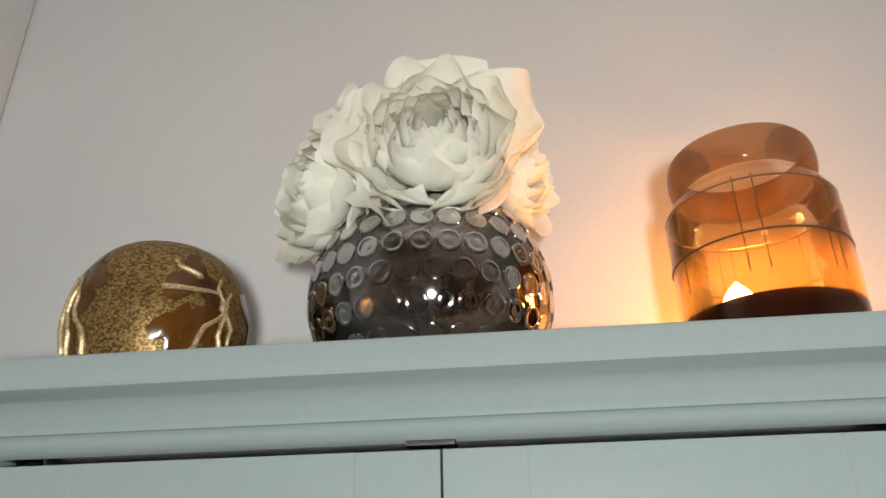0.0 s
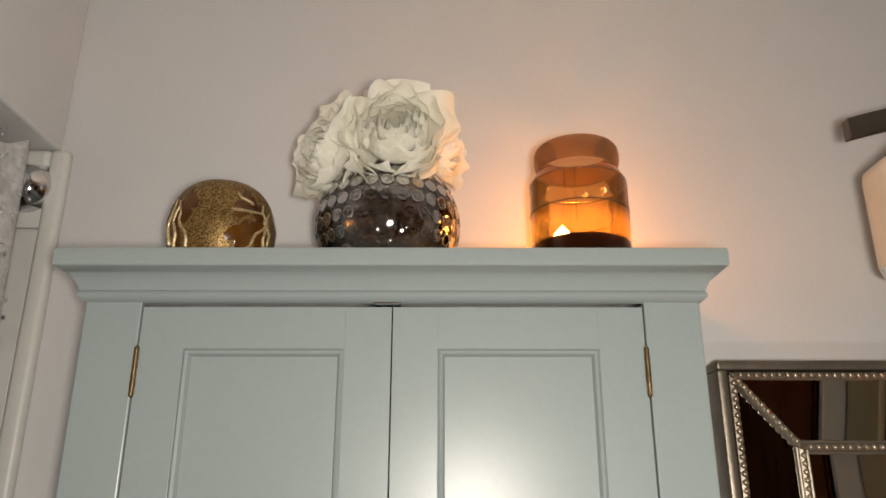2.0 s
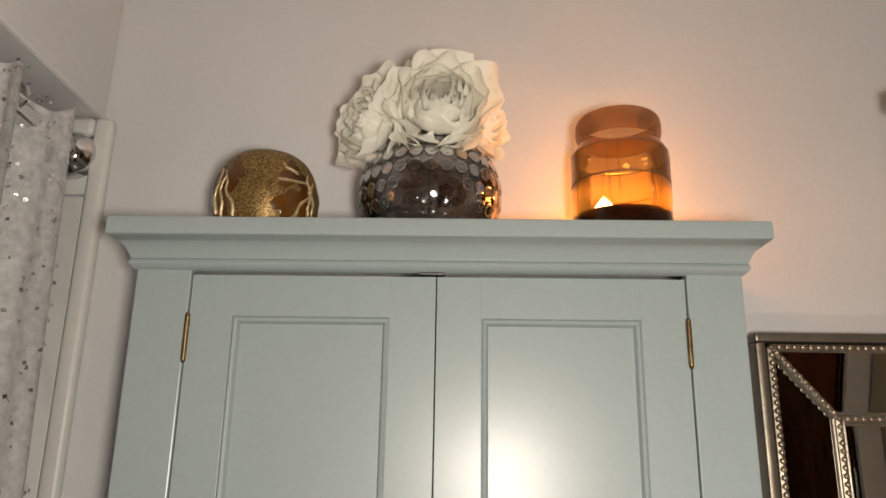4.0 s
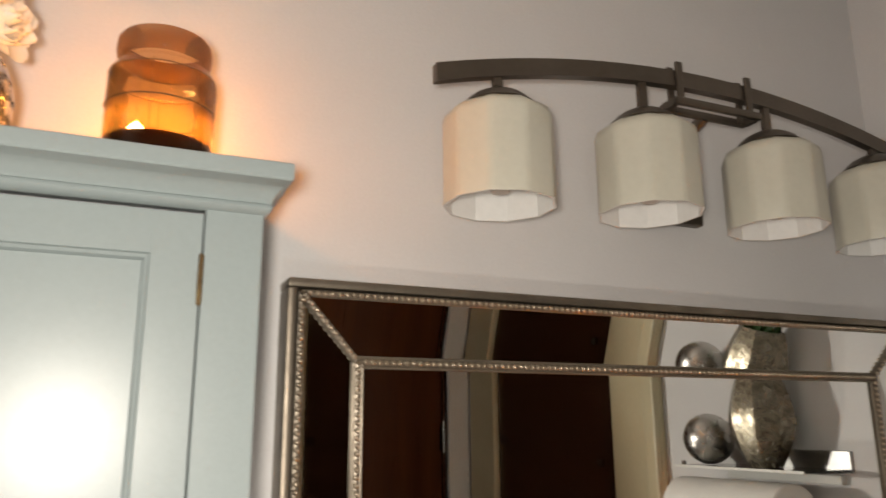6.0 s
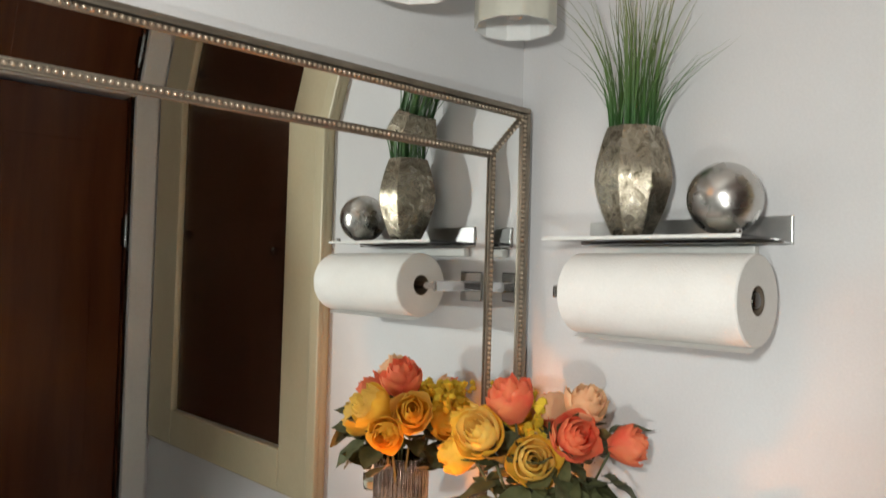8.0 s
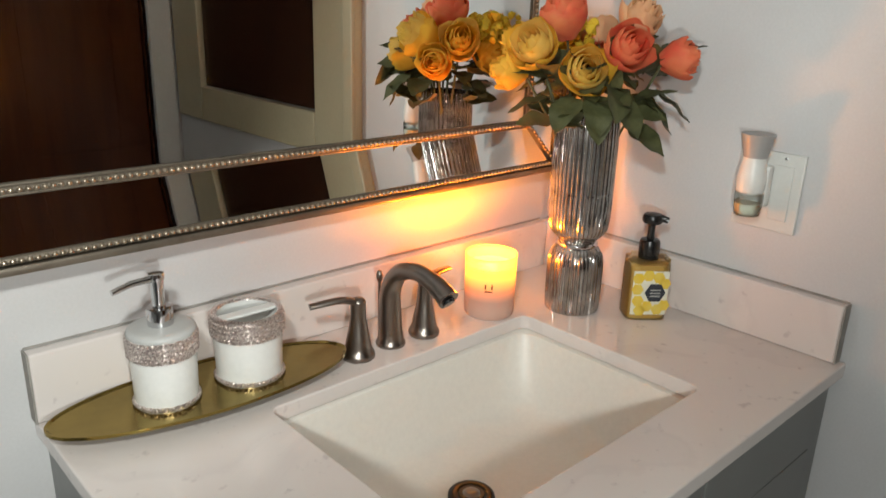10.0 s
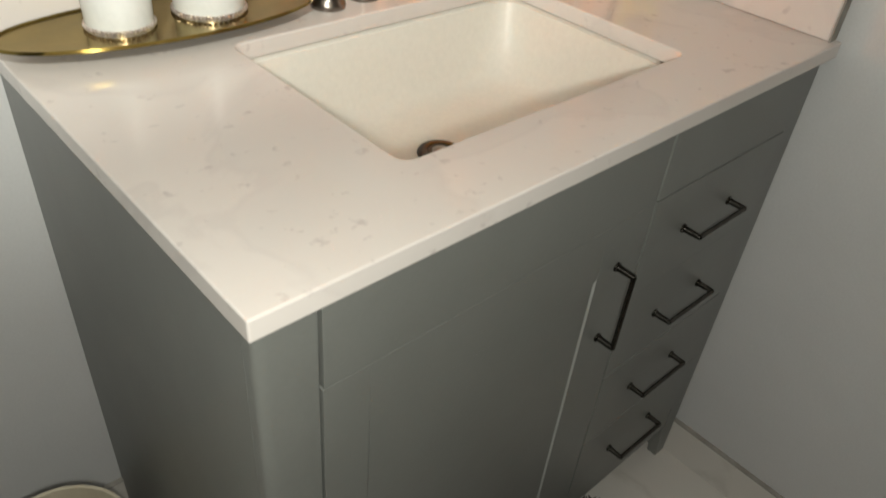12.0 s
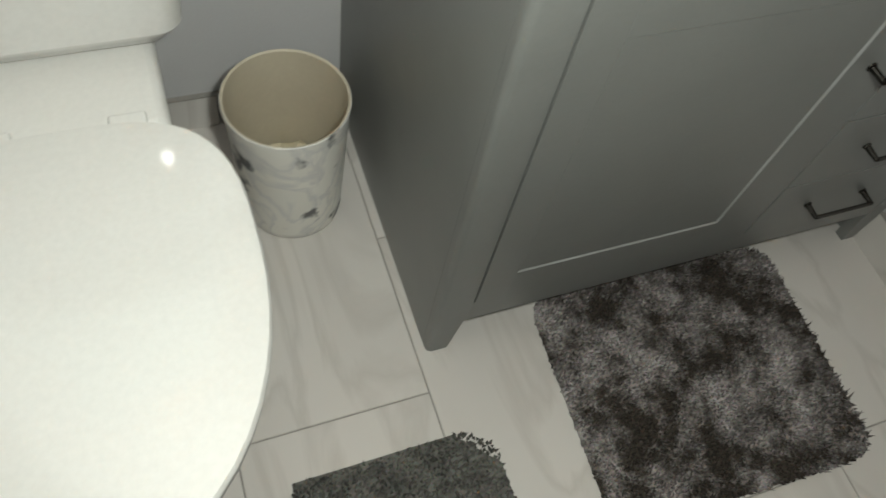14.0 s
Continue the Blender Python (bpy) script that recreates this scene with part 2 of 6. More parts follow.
for m_, c_ in ((ROSE_Y, (0.9, 0.5, 0.06)), (ROSE_P, (0.9, 0.2, 0.1)), (ROSE_C, (0.9, 0.62, 0.36)), (ROSE_L, (0.95, 0.68, 0.15))):
    silk_cloth(m_, c_, 0.42)
BUDS = surface("yellow_filler", (0.80, 0.56, 0.03), (0.62, 0.40, 0.02), 60, 0.8, bump=0.3)
GLASS = clear_glass("jar_glass", (0.70, 0.58, 0.44), 1.0)
jn, jl = GLASS.node_tree.nodes, GLASS.node_tree.links
glow_mix, glow_layer = jn.new("ShaderNodeMixShader"), jn.new("ShaderNodeBsdfTranslucent")
glow_layer.inputs["Color"].default_value = (0.9, 0.48, 0.14, 1)
jt, js, jm = jn.new("ShaderNodeTexCoord"), jn.new("ShaderNodeSeparateXYZ"), jn.new("ShaderNodeMapRange")
# flame glow put into the glass: a translucent amber layer, strongest just above the melt
jm.inputs["From Min"].default_value, jm.inputs["From Max"].default_value = 0.40, 0.56
jm.inputs["To Min"].default_value, jm.inputs["To Max"].default_value = 0.085, 0.006
jl.new(jt.outputs["Generated"], js.inputs[0])
jl.new(js.outputs[2], jm.inputs["Value"])
jl.new(jm.outputs["Result"], glow_mix.inputs["Fac"])
jout = jn["Material Output"]
jl.new(jout.inputs["Surface"].links[0].from_socket, glow_mix.inputs[1])
jl.new(glow_layer.outputs[0], glow_mix.inputs[2])
jl.new(glow_mix.outputs[0], jout.inputs["Surface"])
RIMGLASS = clear_glass("rim_glass", (0.78, 0.56, 0.38), 0.7, 0.08)
FROST = clear_glass("plain_glass", (0.93, 0.95, 0.94), 1.2)
rn, rl = RIMGLASS.node_tree.nodes, RIMGLASS.node_tree.links
rmix, rdif = rn.new("ShaderNodeMixShader"), rn.new("ShaderNodeBsdfDiffuse")
rdif.inputs["Color"].default_value = (0.20, 0.135, 0.085, 1)
rmix.inputs["Fac"].default_value = 0.2
rout = rn["Material Output"]
rl.new(rout.inputs["Surface"].links[0].from_socket, rmix.inputs[1])
rl.new(rdif.outputs[0], rmix.inputs[2])
rl.new(rmix.outputs[0], rout.inputs["Surface"])
WAX = surface("dark_red_wax", (0.030, 0.003, 0.003), (0.016, 0.002, 0.002), 20, 0.12, rvar=0.02)
ETCH = surface("etched_lines", (0.07, 0.045, 0.02), None, 30, 0.4)
FLAME = glow("flame", [(0.0, (1.0, 0.45, 0.08)), (0.5, (1.0, 0.75, 0.30)), (1.0, (1.0, 0.55, 0.12))], 45)
CANDLE = glow_glass("lit_candle_glass", [(0.0, (0.0, 0.0, 0.0)), (0.30, (0.02, 0.004, 0.001)), (0.48, (0.30, 0.06, 0.006)), (0.60, (0.8, 0.24, 0.012)), (0.70, (1.0, 0.46, 0.02)), (1.0, (1.0, 0.60, 0.03))], 3.0, base=(0.62, 0.42, 0.34))
CANDLE_IN = glow("lit_wax", [(0.0, (1.0, 0.5, 0.04)), (1.0, (1.0, 0.68, 0.10))], 2.0)
GOLD = surface("gold_tray", (0.34, 0.25, 0.07), (0.24, 0.18, 0.05), 8, 0.16, 1.0, rvar=0.05)
CERAMIC = surface("white_ceramic", (0.80, 0.80, 0.78), None, 6, 0.22)
BLACK = surface("black_plastic", (0.012, 0.012, 0.012), None, 20, 0.25)
SOAP = clear_glass("soap_bottle_plastic", (0.96, 0.90, 0.72), 0.8)
SOAP_IN = surface("amber_soap", (0.62, 0.44, 0.18), (0.55, 0.38, 0.14), 8, 0.3)
LABEL_W = surface("label_paper", (0.82, 0.80, 0.66), None, 20, 0.5)
LABEL_Y = surface("label_yellow", (0.82, 0.56, 0.04), (0.80, 0.62, 0.12), 40, 0.5)
LABEL_K = surface("label_navy", (0.03, 0.035, 0.05), None, 20, 0.5)
LABEL_G = surface("label_print", (0.45, 0.45, 0.42), None, 20, 0.5)
PAPER = surface("paper_towel", (0.78, 0.76, 0.73), (0.74, 0.72, 0.69), 12, 0.9, bump=0.6, bscale=320)
CARD = surface("cardboard_core", (0.17, 0.13, 0.095), None, 20, 0.8)
PLASTIC = surface("white_plastic", (0.76, 0.76, 0.73), None, 6, 0.35)
PLASTIC_G = surface("grey_plastic", (0.36, 0.35, 0.34), None, 6, 0.4)
SILVER = surface("silver_glass_ball", (0.62, 0.60, 0.57), (0.55, 0.53, 0.50), 30, 0.27, 1.0, 0.1, 300)
BIN = marble("marble_print_bin", (0.82, 0.80, 0.74), (0.66, 0.65, 0.63), 9, 0.06, 0.4, spots=0.9, spot_col=(0.05, 0.052, 0.058), spot_at=(0.585, 0.66), spot_scale=19)
BIN_IN = surface("bin_inside", (0.60, 0.54, 0.42), (0.56, 0.50, 0.385), 6, 0.5)
TISSUE = surface("tissue", (0.75, 0.68, 0.5), None, 20, 0.9)


def mercury(name):
    m = bpy.data.materials.new(name)
    n, l, b = nodes_of(m)
    a = noise_node(n, l, 55, 8, 0.75, 0.6)
    r = ramp_node(n, [(0.36, (0.09, 0.075, 0.05)), (0.5, (0.33, 0.29, 0.22)), (0.66, (0.55, 0.50, 0.41))])
    l.new(a.outputs["Fac"], r.inputs["Fac"])
    l.new(r.outputs["Color"], b.inputs["Base Color"])
    q = ramp_node(n, [(0.35, (0.5, 0.5, 0.5)), (0.65, (0.12, 0.12, 0.12))])
    l.new(a.outputs["Fac"], q.inputs["Fac"])
    l.new(q.outputs["Color"], b.inputs["Roughness"])
    b.inputs["Metallic"].default_value = 0.95
    bp = n.new("ShaderNodeBump")
    bp.inputs["Strength"].default_value, bp.inputs["Distance"].default_value = 0.35, 0.002
    l.new(a.outputs["Fac"], bp.inputs["Height"])
    l.new(bp.outputs["Normal"], b.inputs["Normal"])
    return m


def glitter(name, c1, c2, scale=900, strength=1.0, metal=0.9):
    m = bpy.data.materials.new(name)
    n, l, b = nodes_of(m)
    tc = n.new("ShaderNodeTexCoord")
    v = n.new("ShaderNodeTexVoronoi")
    v.inputs["Scale"].default_value = scale
    l.new(tc.outputs["Object"], v.inputs["Vector"])
    sp = n.new("ShaderNodeSeparateColor")
    l.new(v.outputs["Color"], sp.inputs[0])
    r = ramp_node(n, [(0.2, c2), (0.9, c1)])
    l.new(sp.outputs[0], r.inputs["Fac"])
    l.new(r.outputs["Color"], b.inputs["Base Color"])
    b.inputs["Metallic"].default_value, b.inputs["Roughness"].default_value = metal, 0.28 if metal > 0.6 else 0.45
    bp = n.new("ShaderNodeBump")
    bp.inputs["Strength"].default_value, bp.inputs["Distance"].default_value = strength, 0.002
    l.new(sp.outputs[1], bp.inputs["Height"])
    l.new(bp.outputs["Normal"], b.inputs["Normal"])
    return m


MERCURY = mercury("mercury_glass")
GLIT_GOLD = glitter("gold_glitter", (0.40, 0.26, 0.09), (0.10, 0.05, 0.014), 950, 0.9, 0.55)
GLIT_PALE = glitter("pale_gold_glitter", (0.72, 0.58, 0.36), (0.40, 0.28, 0.13), 1100, 0.8, 0.5)
GLIT_SILV = glitter("rhinestone_band", (0.98, 0.92, 0.88), (0.50, 0.42, 0.40), 620)
AMBER = surface("amber_lacquer", (0.045, 0.013, 0.003), (0.13, 0.05, 0.007), 26, 0.14, rvar=0.04)


def ribbed_silver(name):
    m = bpy.data.materials.new(name)
    n, l, b = nodes_of(m)
    a = noise_node(n, l, 40, 4, 0.6, 0.4)
    r = ramp_node(n, [(0.3, (0.26, 0.25, 0.24)), (0.7, (0.54, 0.52, 0.50))])
    l.new(a.outputs["Fac"], r.inputs["Fac"])
    l.new(r.outputs["Color"], b.inputs["Base Color"])
    b.inputs["Metallic"].default_value, b.inputs["Roughness"].default_value = 0.92, 0.14
    return m


RIBBED = ribbed_silver("ribbed_silvered_glass")


def mirror_glass(name):
    m = bpy.data.materials.new(name)
    n, l, b = nodes_of(m)
    b.inputs["Base Color"].default_value = (0.86, 0.88, 0.87, 1)
    b.inputs["Metallic"].default_value, b.inputs["Roughness"].default_value = 1.0, 0.005
    return m


MIRROR = mirror_glass("mirror_silvering")


def pile(name, dark, light, scale, lo=0.42, hi=0.56, fleck=0.0):
    m = bpy.data.materials.new(name)
    n, l, b = nodes_of(m)
    a = noise_node(n, l, scale, 7, 0.72, 0.15)
    r = ramp_node(n, [(lo, dark), ((lo + hi) / 2, tuple((x + y) / 2 for x, y in zip(dark, light))), (hi, light)])
    l.new(a.outputs["Fac"], r.inputs["Fac"])
    f = noise_node(n, l, 420, 2)
    mx = n.new("ShaderNodeMix")
    mx.data_type, mx.blend_type = "RGBA", "OVERLAY"
    mx.inputs["Factor"].default_value = 0.55
    l.new(r.outputs["Color"], mx.inputs["A"])
    l.new(f.outputs["Color"], mx.inputs["B"])
    col = mx.outputs["Result"]
    if fleck:
        # single tufts darker or lighter than their patch
        ge = n.new("ShaderNodeNewGeometry")
        fr = ramp_node(n, [(0.0, (0.25, 0.25, 0.25)), (0.55, (0.5, 0.5, 0.5)), (0.85, (0.62, 0.61, 0.60)), (1.0, (0.95, 0.94, 0.92))])
        l.new(ge.outputs["Random Per Island"], fr.inputs["Fac"])
        fx = n.new("ShaderNodeMix")
        fx.data_type, fx.blend_type = "RGBA", "OVERLAY"
        fx.inputs["Factor"].default_value = fleck * 2
        l.new(col, fx.inputs["A"])
        l.new(fr.outputs["Color"], fx.inputs["B"])
        col = fx.outputs["Result"]
    l.new(col, b.inputs["Base Color"])
    b.inputs["Roughness"].default_value = 0.95
    return m


SHAG = pile("mottled_shag", (0.040, 0.032, 0.025), (0.345, 0.32, 0.315), 9.5, 0.44, 0.61, 0.45)
SHAG_DARK = pile("charcoal_shag", (0.085, 0.083, 0.075), (0.15, 0.147, 0.132), 30)


def sheer(name):
    m = bpy.data.materials.new(name)
    m.use_nodes = True
    n, l = m.node_tree.nodes, m.node_tree.links
    n.clear()
    out, tr, df, mx = (n.new(k) for k in ("ShaderNodeOutputMaterial", "ShaderNodeBsdfTransparent", "ShaderNodeBsdfPrincipled", "ShaderNodeMixShader"))
    df.inputs["Base Color"].default_value = (0.62, 0.62, 0.62, 1)
    df.inputs["Roughness"].default_value = 0.45
    t = noise_node(n, l, 90, 4)
    r = ramp_node(n, [(0.3, (0.45, 0.45, 0.45)), (0.7, (0.85, 0.85, 0.85))])
    l.new(t.outputs["Fac"], r.inputs["Fac"])
    l.new(r.outputs["Color"], mx.inputs["Fac"])
    l.new(tr.outputs[0], mx.inputs[1])
    l.new(df.outputs[0], mx.inputs[2])
    l.new(mx.outputs[0], out.inputs["Surface"])
    return m


SHEER = sheer("sheer_voile")
SEQUIN = glitter("silver_sequins", (0.9, 0.9, 0.9), (0.25, 0.25, 0.26), 500, 0.6)


# ---------------- mesh helpers ----------------
def thing(name, place, label, category, group="", turn=0.0):
    o = new(name)
    o.empty_display_size = 0.02
    o.location, o.rotation_euler = place, (0, 0, radians(turn))
    return tagged(o, label, category, group)


def part(name, bm, material, parent=None, label="", smooth=True, kind=""):
    me = bpy.data.meshes.new(name)
    bm.normal_update()
    broad_edges = []
    if smooth is True:
        # a broad flat face keeps its own flat shade beside its rounded edge
        areas = [f.calc_area() for f in bm.faces]
        bm.faces.index_update()
        bm.edges.index_update()
        for e in bm.edges:
            if len(e.link_faces) == 2 and e.calc_face_angle(0) > 0.2:
                p, q = (areas[f.index] for f in e.link_faces)
                if max(p, q) > 6 * min(p, q):
                    broad_edges.append(e.index)
    bm.to_mesh(me)
    bm.free()
    for mt in material if isinstance(material, (list, tuple)) else (material,):
        me.materials.append(mt)
    if smooth == "soft":
        me.shade_smooth()
    elif smooth:
        me.shade_smooth()
        me.set_sharp_from_angle(angle=radians(38))
        for k in broad_edges:
            me.edges[k].use_edge_sharp = True
    o = new(name, me)
    o.parent = parent
    return tagged(o, label, kind=kind)


def slab(x0, x1, y0, y1, z0, z1, bevel=0.0, seg=2, bm=None):
    """A block between two corners with rounded edges."""
    bm2 = bmesh.new()
    bmesh.ops.create_cube(bm2, size=1)
    for v in bm2.verts:
        v.co = Vector(((x0 + x1) / 2 + v.co.x * (x1 - x0), (y0 + y1) / 2 + v.co.y * (y1 - y0), (z0 + z1) / 2 + v.co.z * (z1 - z0)))
    if bevel:
        bmesh.ops.bevel(bm2, geom=bm2.edges[:], offset=bevel, segments=seg, profile=0.5, affect="EDGES")
    if bm is None:
        return bm2
    return join(bm, bm2)


def join(bm, other, m=None):
    """Add other to bm and free it."""
    if m is not None:
        other.transform(m)
    seen = {}
    for v in other.verts:
        seen[v] = bm.verts.new(v.co)
    for f in other.faces:
        try:
            g = bm.faces.new([seen[v] for v in f.verts])
            g.material_index = f.material_index
        except ValueError:
            pass
    other.free()
    return bm


def lathe(profile, seg=40, closed=False, start=0.0):
    """Turn a profile of (radius, z) about z."""
    bm = bmesh.new()
    rings = []
    for r, z in profile:
        if r < 1e-6:
            rings.append([bm.verts.new((0, 0, z))])
        else:
            rings.append([bm.verts.new((r * math.cos(2 * math.pi * i / seg + start), r * math.sin(2 * math.pi * i / seg + start), z)) for i in range(seg)])
    for a, b in zip(rings, rings[1:]):
        for i in range(seg):
            j = (i + 1) % seg
            q = [a[i % len(a)], a[j % len(a)], b[j % len(b)], b[i % len(b)]]
            q = [v for k, v in enumerate(q) if v not in q[:k]]
            if len(q) > 2:
                bm.faces.new(q)
    return bm


def smooth_line(pts, steps=6):
    """Points of a soft curve through pts (Catmull-Rom), any dimension."""
    pts = [Vector(p) for p in pts]
    out = []
    for i in range(len(pts) - 1):
        p0, p1, p2, p3 = pts[max(0, i - 1)], pts[i], pts[i + 1], pts[min(len(pts) - 1, i + 2)]
        for s in range(steps):
            t = s / steps
            out.append(0.5 * ((2 * p1) + (p2 - p0) * t + (2 * p0 - 5 * p1 + 4 * p2 - p3) * t * t + (3 * p1 - p0 - 3 * p2 + p3) * t ** 3))
    out.append(pts[-1])
    return out


def turned(pts, seg=40, steps=5, start=0.0):
    return lathe([(max(0.0, p[0]), p[1]) for p in smooth_line([(a, b, 0) for a, b in pts], steps)], seg, start=start)


def tube(points, radii, seg=12, flat=1.0, bm=None):
    """A closed tube along points; radii one number or one per point."""
    bm = bm or bmesh.new()
    pts = [Vector(p) for p in points]
    if not isinstance(radii, (list, tuple)):
        radii = [radii] * len(pts)
    rings, ref = [], None
    for i, p in enumerate(pts):
        d = (pts[min(i + 1, len(pts) - 1)] - pts[max(i - 1, 0)]).normalized()
        if ref is None:
            ref = Vector((0, 0, 1)) if abs(d.z) < 0.9 else Vector((1, 0, 0))
        u = (ref - d * ref.dot(d)).normalized()
        w = d.cross(u)
        ref = u
        rings.append([bm.verts.new(p + (u * math.cos(a) * flat + w * math.sin(a)) * radii[i]) for a in (2 * math.pi * k / seg for k in range(seg))])
    for a, b in zip(rings, rings[1:]):
        for k in range(seg):
            bm.faces.new((a[k], a[(k + 1) % seg], b[(k + 1) % seg], b[k]))
    bm.faces.new(rings[0][::-1])
    bm.faces.new(rings[-1])
    return bm


def prism(outline, z0, z1, bevel=0.0):
    """A flat outline of (x, y) raised from z0 to z1."""
    bm = bmesh.new()
    a = [bm.verts.new((x, y, z0)) for x, y in outline]
    b = [bm.verts.new((x, y, z1)) for x, y in outline]
    k = len(a)
    bm.faces.new(a[::-1])
    top = bm.faces.new(b)
    for i in range(k):
        bm.faces.new((a[i], a[(i + 1) % k], b[(i + 1) % k], b[i]))
    if bevel:
        bmesh.ops.bevel(bm, geom=list(top.edges), offset=bevel, segments=2, profile=0.5, affect="EDGES")
    return bm


def rounded(x0, x1, y0, y1, r, steps=6):
    pts = []
    for cx, cy, a0 in ((x1 - r, y1 - r, 0), (x0 + r, y1 - r, 90), (x0 + r, y0 + r, 180), (x1 - r, y0 + r, 270)):
        for s in range(steps + 1):
            a = radians(a0 + 90 * s / steps)
            pts.append((cx + r * math.cos(a), cy + r * math.sin(a)))
    return pts


def structure(name, bm, material, label, smooth=True):
    return tagged(part(name, bm, material, None, smooth=smooth), label, "structure", kind="structure")


# ---------------- the room ----------------
ZC, YS, XW, XL = 2.44, -1.64, -2.55, -1.737
structure("wall_north", slab(XW - 0.1, 0.12, 0.0, 0.12, -0.02, ZC), PAINT, "pale grey painted wall behind the cabinet and mirror")
wall_e = slab(0.0, 0.12, -0.80, 0.0, -0.02, ZC)
slab(0.0, 0.12, YS, -1.43, -0.02, ZC, bm=wall_e)
slab(0.0, 0.12, -1.43, -0.80, -0.02, 1.07, bm=wall_e)
slab(0.0, 0.12, -1.43, -0.80, 2.05, ZC, bm=wall_e)
structure("wall_east", wall_e, PAINT, "pale grey painted wall with the shelf and outlet")
wall_s = slab(-0.10, 0.12, YS - 0.12, YS, -0.02, ZC)
slab(XW - 0.1, -0.90, YS - 0.12, YS, -0.02, ZC, bm=wall_s)
slab(-0.90, -0.10, YS - 0.12, YS, 2.06, ZC, bm=wall_s)
structure("wall_south", wall_s, PAINT, "pale grey painted wall with the dark door")
structure("wall_west", slab(XW - 0.1, XW, YS, 0.0, -0.02, ZC), PAINT, "plain wall closing the shower alcove")
structure("ceiling", slab(XW - 0.1, 0.12, YS - 0.12, 0.12, ZC, ZC + 0.1), CEIL, "white painted ceiling")
structure("header_wall", slab(XL - 0.32, XL, YS, 0.0, 2.06, ZC, 0.004), PAINT, "grey painted header above the shower opening")

# floor slab below the tiles
floor = structure("floor", slab(XW, 0.0, YS, 0.0, -0.05, -0.003), GROUT, "marble-look porcelain floor tiles with dark grout")

# door in the south wall
door = thing("door_1", (0, YS, 0), "dark walnut brown panelled door, shut", "door")
tagged(door, kind="structure")
part("door_leaf", slab(-0.895, -0.105, -0.055, -0.015, 0.005, 2.05, 0.003), BROWN, door)
for z0, z1 in ((0.15, 0.72), (0.86, 1.90)):
    for x0, x1 in ((-0.80, -0.54), (-0.46, -0.20)):
        fr = slab(x0, x1, -0.017, -0.0135, z0, z1, 0.0012)
        part("door_panel", fr, BROWN, door)
for z in (0.35, 1.62):
    part("hinge", slab(-0.112, -0.098, -0.02, 0.002, z - 0.045, z + 0.045, 0.003), BLACKCHROME, door, "dark metal hinge")
    part("hinge_pin", tube([(-0.102, 0.0, z - 0.05), (-0.102, 0.0, z + 0.055)], 0.005), CHROME, door, "bright hinge pin")
part("door_knob", join(tube([(-0.845, -0.015, 1.0), (-0.845, 0.03, 1.0)], 0.01), turned([(0, -0.02), (0.022, -0.012), (0.027, 0.0), (0.02, 0.014), (0, 0.018)], 20), Matrix.Translation((-0.845, 0.042, 1.0)) @ Matrix.Rotation(radians(-90), 4, "X")), BRASS, door, "worn brass knob")
cas = slab(-0.09, -0.015, 0.0, 0.02, 0, 2.13, 0.004)
slab(-0.985, -0.91, 0.0, 0.02, 0, 2.13, 0.004, bm=cas)
slab(-0.91, -0.09, 0.0, 0.02, 2.06, 2.13, 0.004, bm=cas)
part("door_casing", cas, TRIM, door, "white painted casing")
jamb = slab(-0.103, -0.09, -0.1, 0.0, 0, 2.06)
slab(-0.91, -0.897, -0.1, 0.0, 0, 2.06, bm=jamb)
part("door_jamb", jamb, BROWN, door)

# shuttered window in the east wall
win = thing("window_1", (0, 0, 0), "window with cream casing and a dark brown closed shutter", "window")
tagged(win, kind="structure")
part("shutter", slab(-0.004, 0.03, -1.428, -0.802, 1.072, 2.048, 0.003), BROWN_OLD, win, "glossy dark brown wooden shutter")
part("shutter_knob", turned([(0, 0), (0.009, 0.0), (0.012, 0.012), (0, 0.02)], 16), BLACKCHROME, win).matrix_local = pose(-0.004, -0.87, 1.56, 0, -90, 0)
part("shutter_latch", slab(-0.014, -0.003, -1.40, -1.375, 1.60, 1.625, 0.003), BLACKCHROME, win, "small dark latch")
cs = slab(-0.022, 0.0, -0.80, -0.625, 0.965, 2.16, 0.005)
slab(-0.022, 0.0, -1.60, -1.43, 0.965, 2.16, 0.005, bm=cs)
slab(-0.022, 0.0, -1.43, -0.80, 0.965, 1.07, 0.004, bm=cs)
slab(-0.022, 0.0, -1.43, -0.80, 2.05, 2.16, 0.004, bm=cs)
part("window_casing", cs, CREAM, win, "cream painted flat casing")
part("window_stop", slab(-0.034, -0.022, -0.66, -0.622, 0.962, 2.165, 0.004), CREAM, win)

# shower surround at the west end of the north wall
sh = thing("shower_surround", (0, 0, 0), "glossy pale tiled shower wall with raised white edge trim", "tile")
tagged(sh, kind="structure")
tr = slab(XL - 0.006, XL + 0.016, -0.016, 0.0, 0.1, 2.058, 0.006, 3)
part("edge_trim", tr, TRIM, sh, "white bullnose trim")
part("top_trim", slab(-2.5, XL - 0.006, -0.016, 0.0, 2.036, 2.058, 0.006, 3), TRIM, sh, "white bullnose trim")
zz = 2.034
for k, hgt in enumerate((0.072, 0.61, 0.61, 0.61)):
    for c in range(3):
        x1 = XL - 0.008 - c * 0.30
        if x1 > XW + 0.05:
            part("tile", slab(max(XW, x1 - 0.297), x1, -0.008, 0.0, max(0.05, zz - hgt), zz, 0.0015), SHTILE, sh)
    zz -= hgt + 0.004

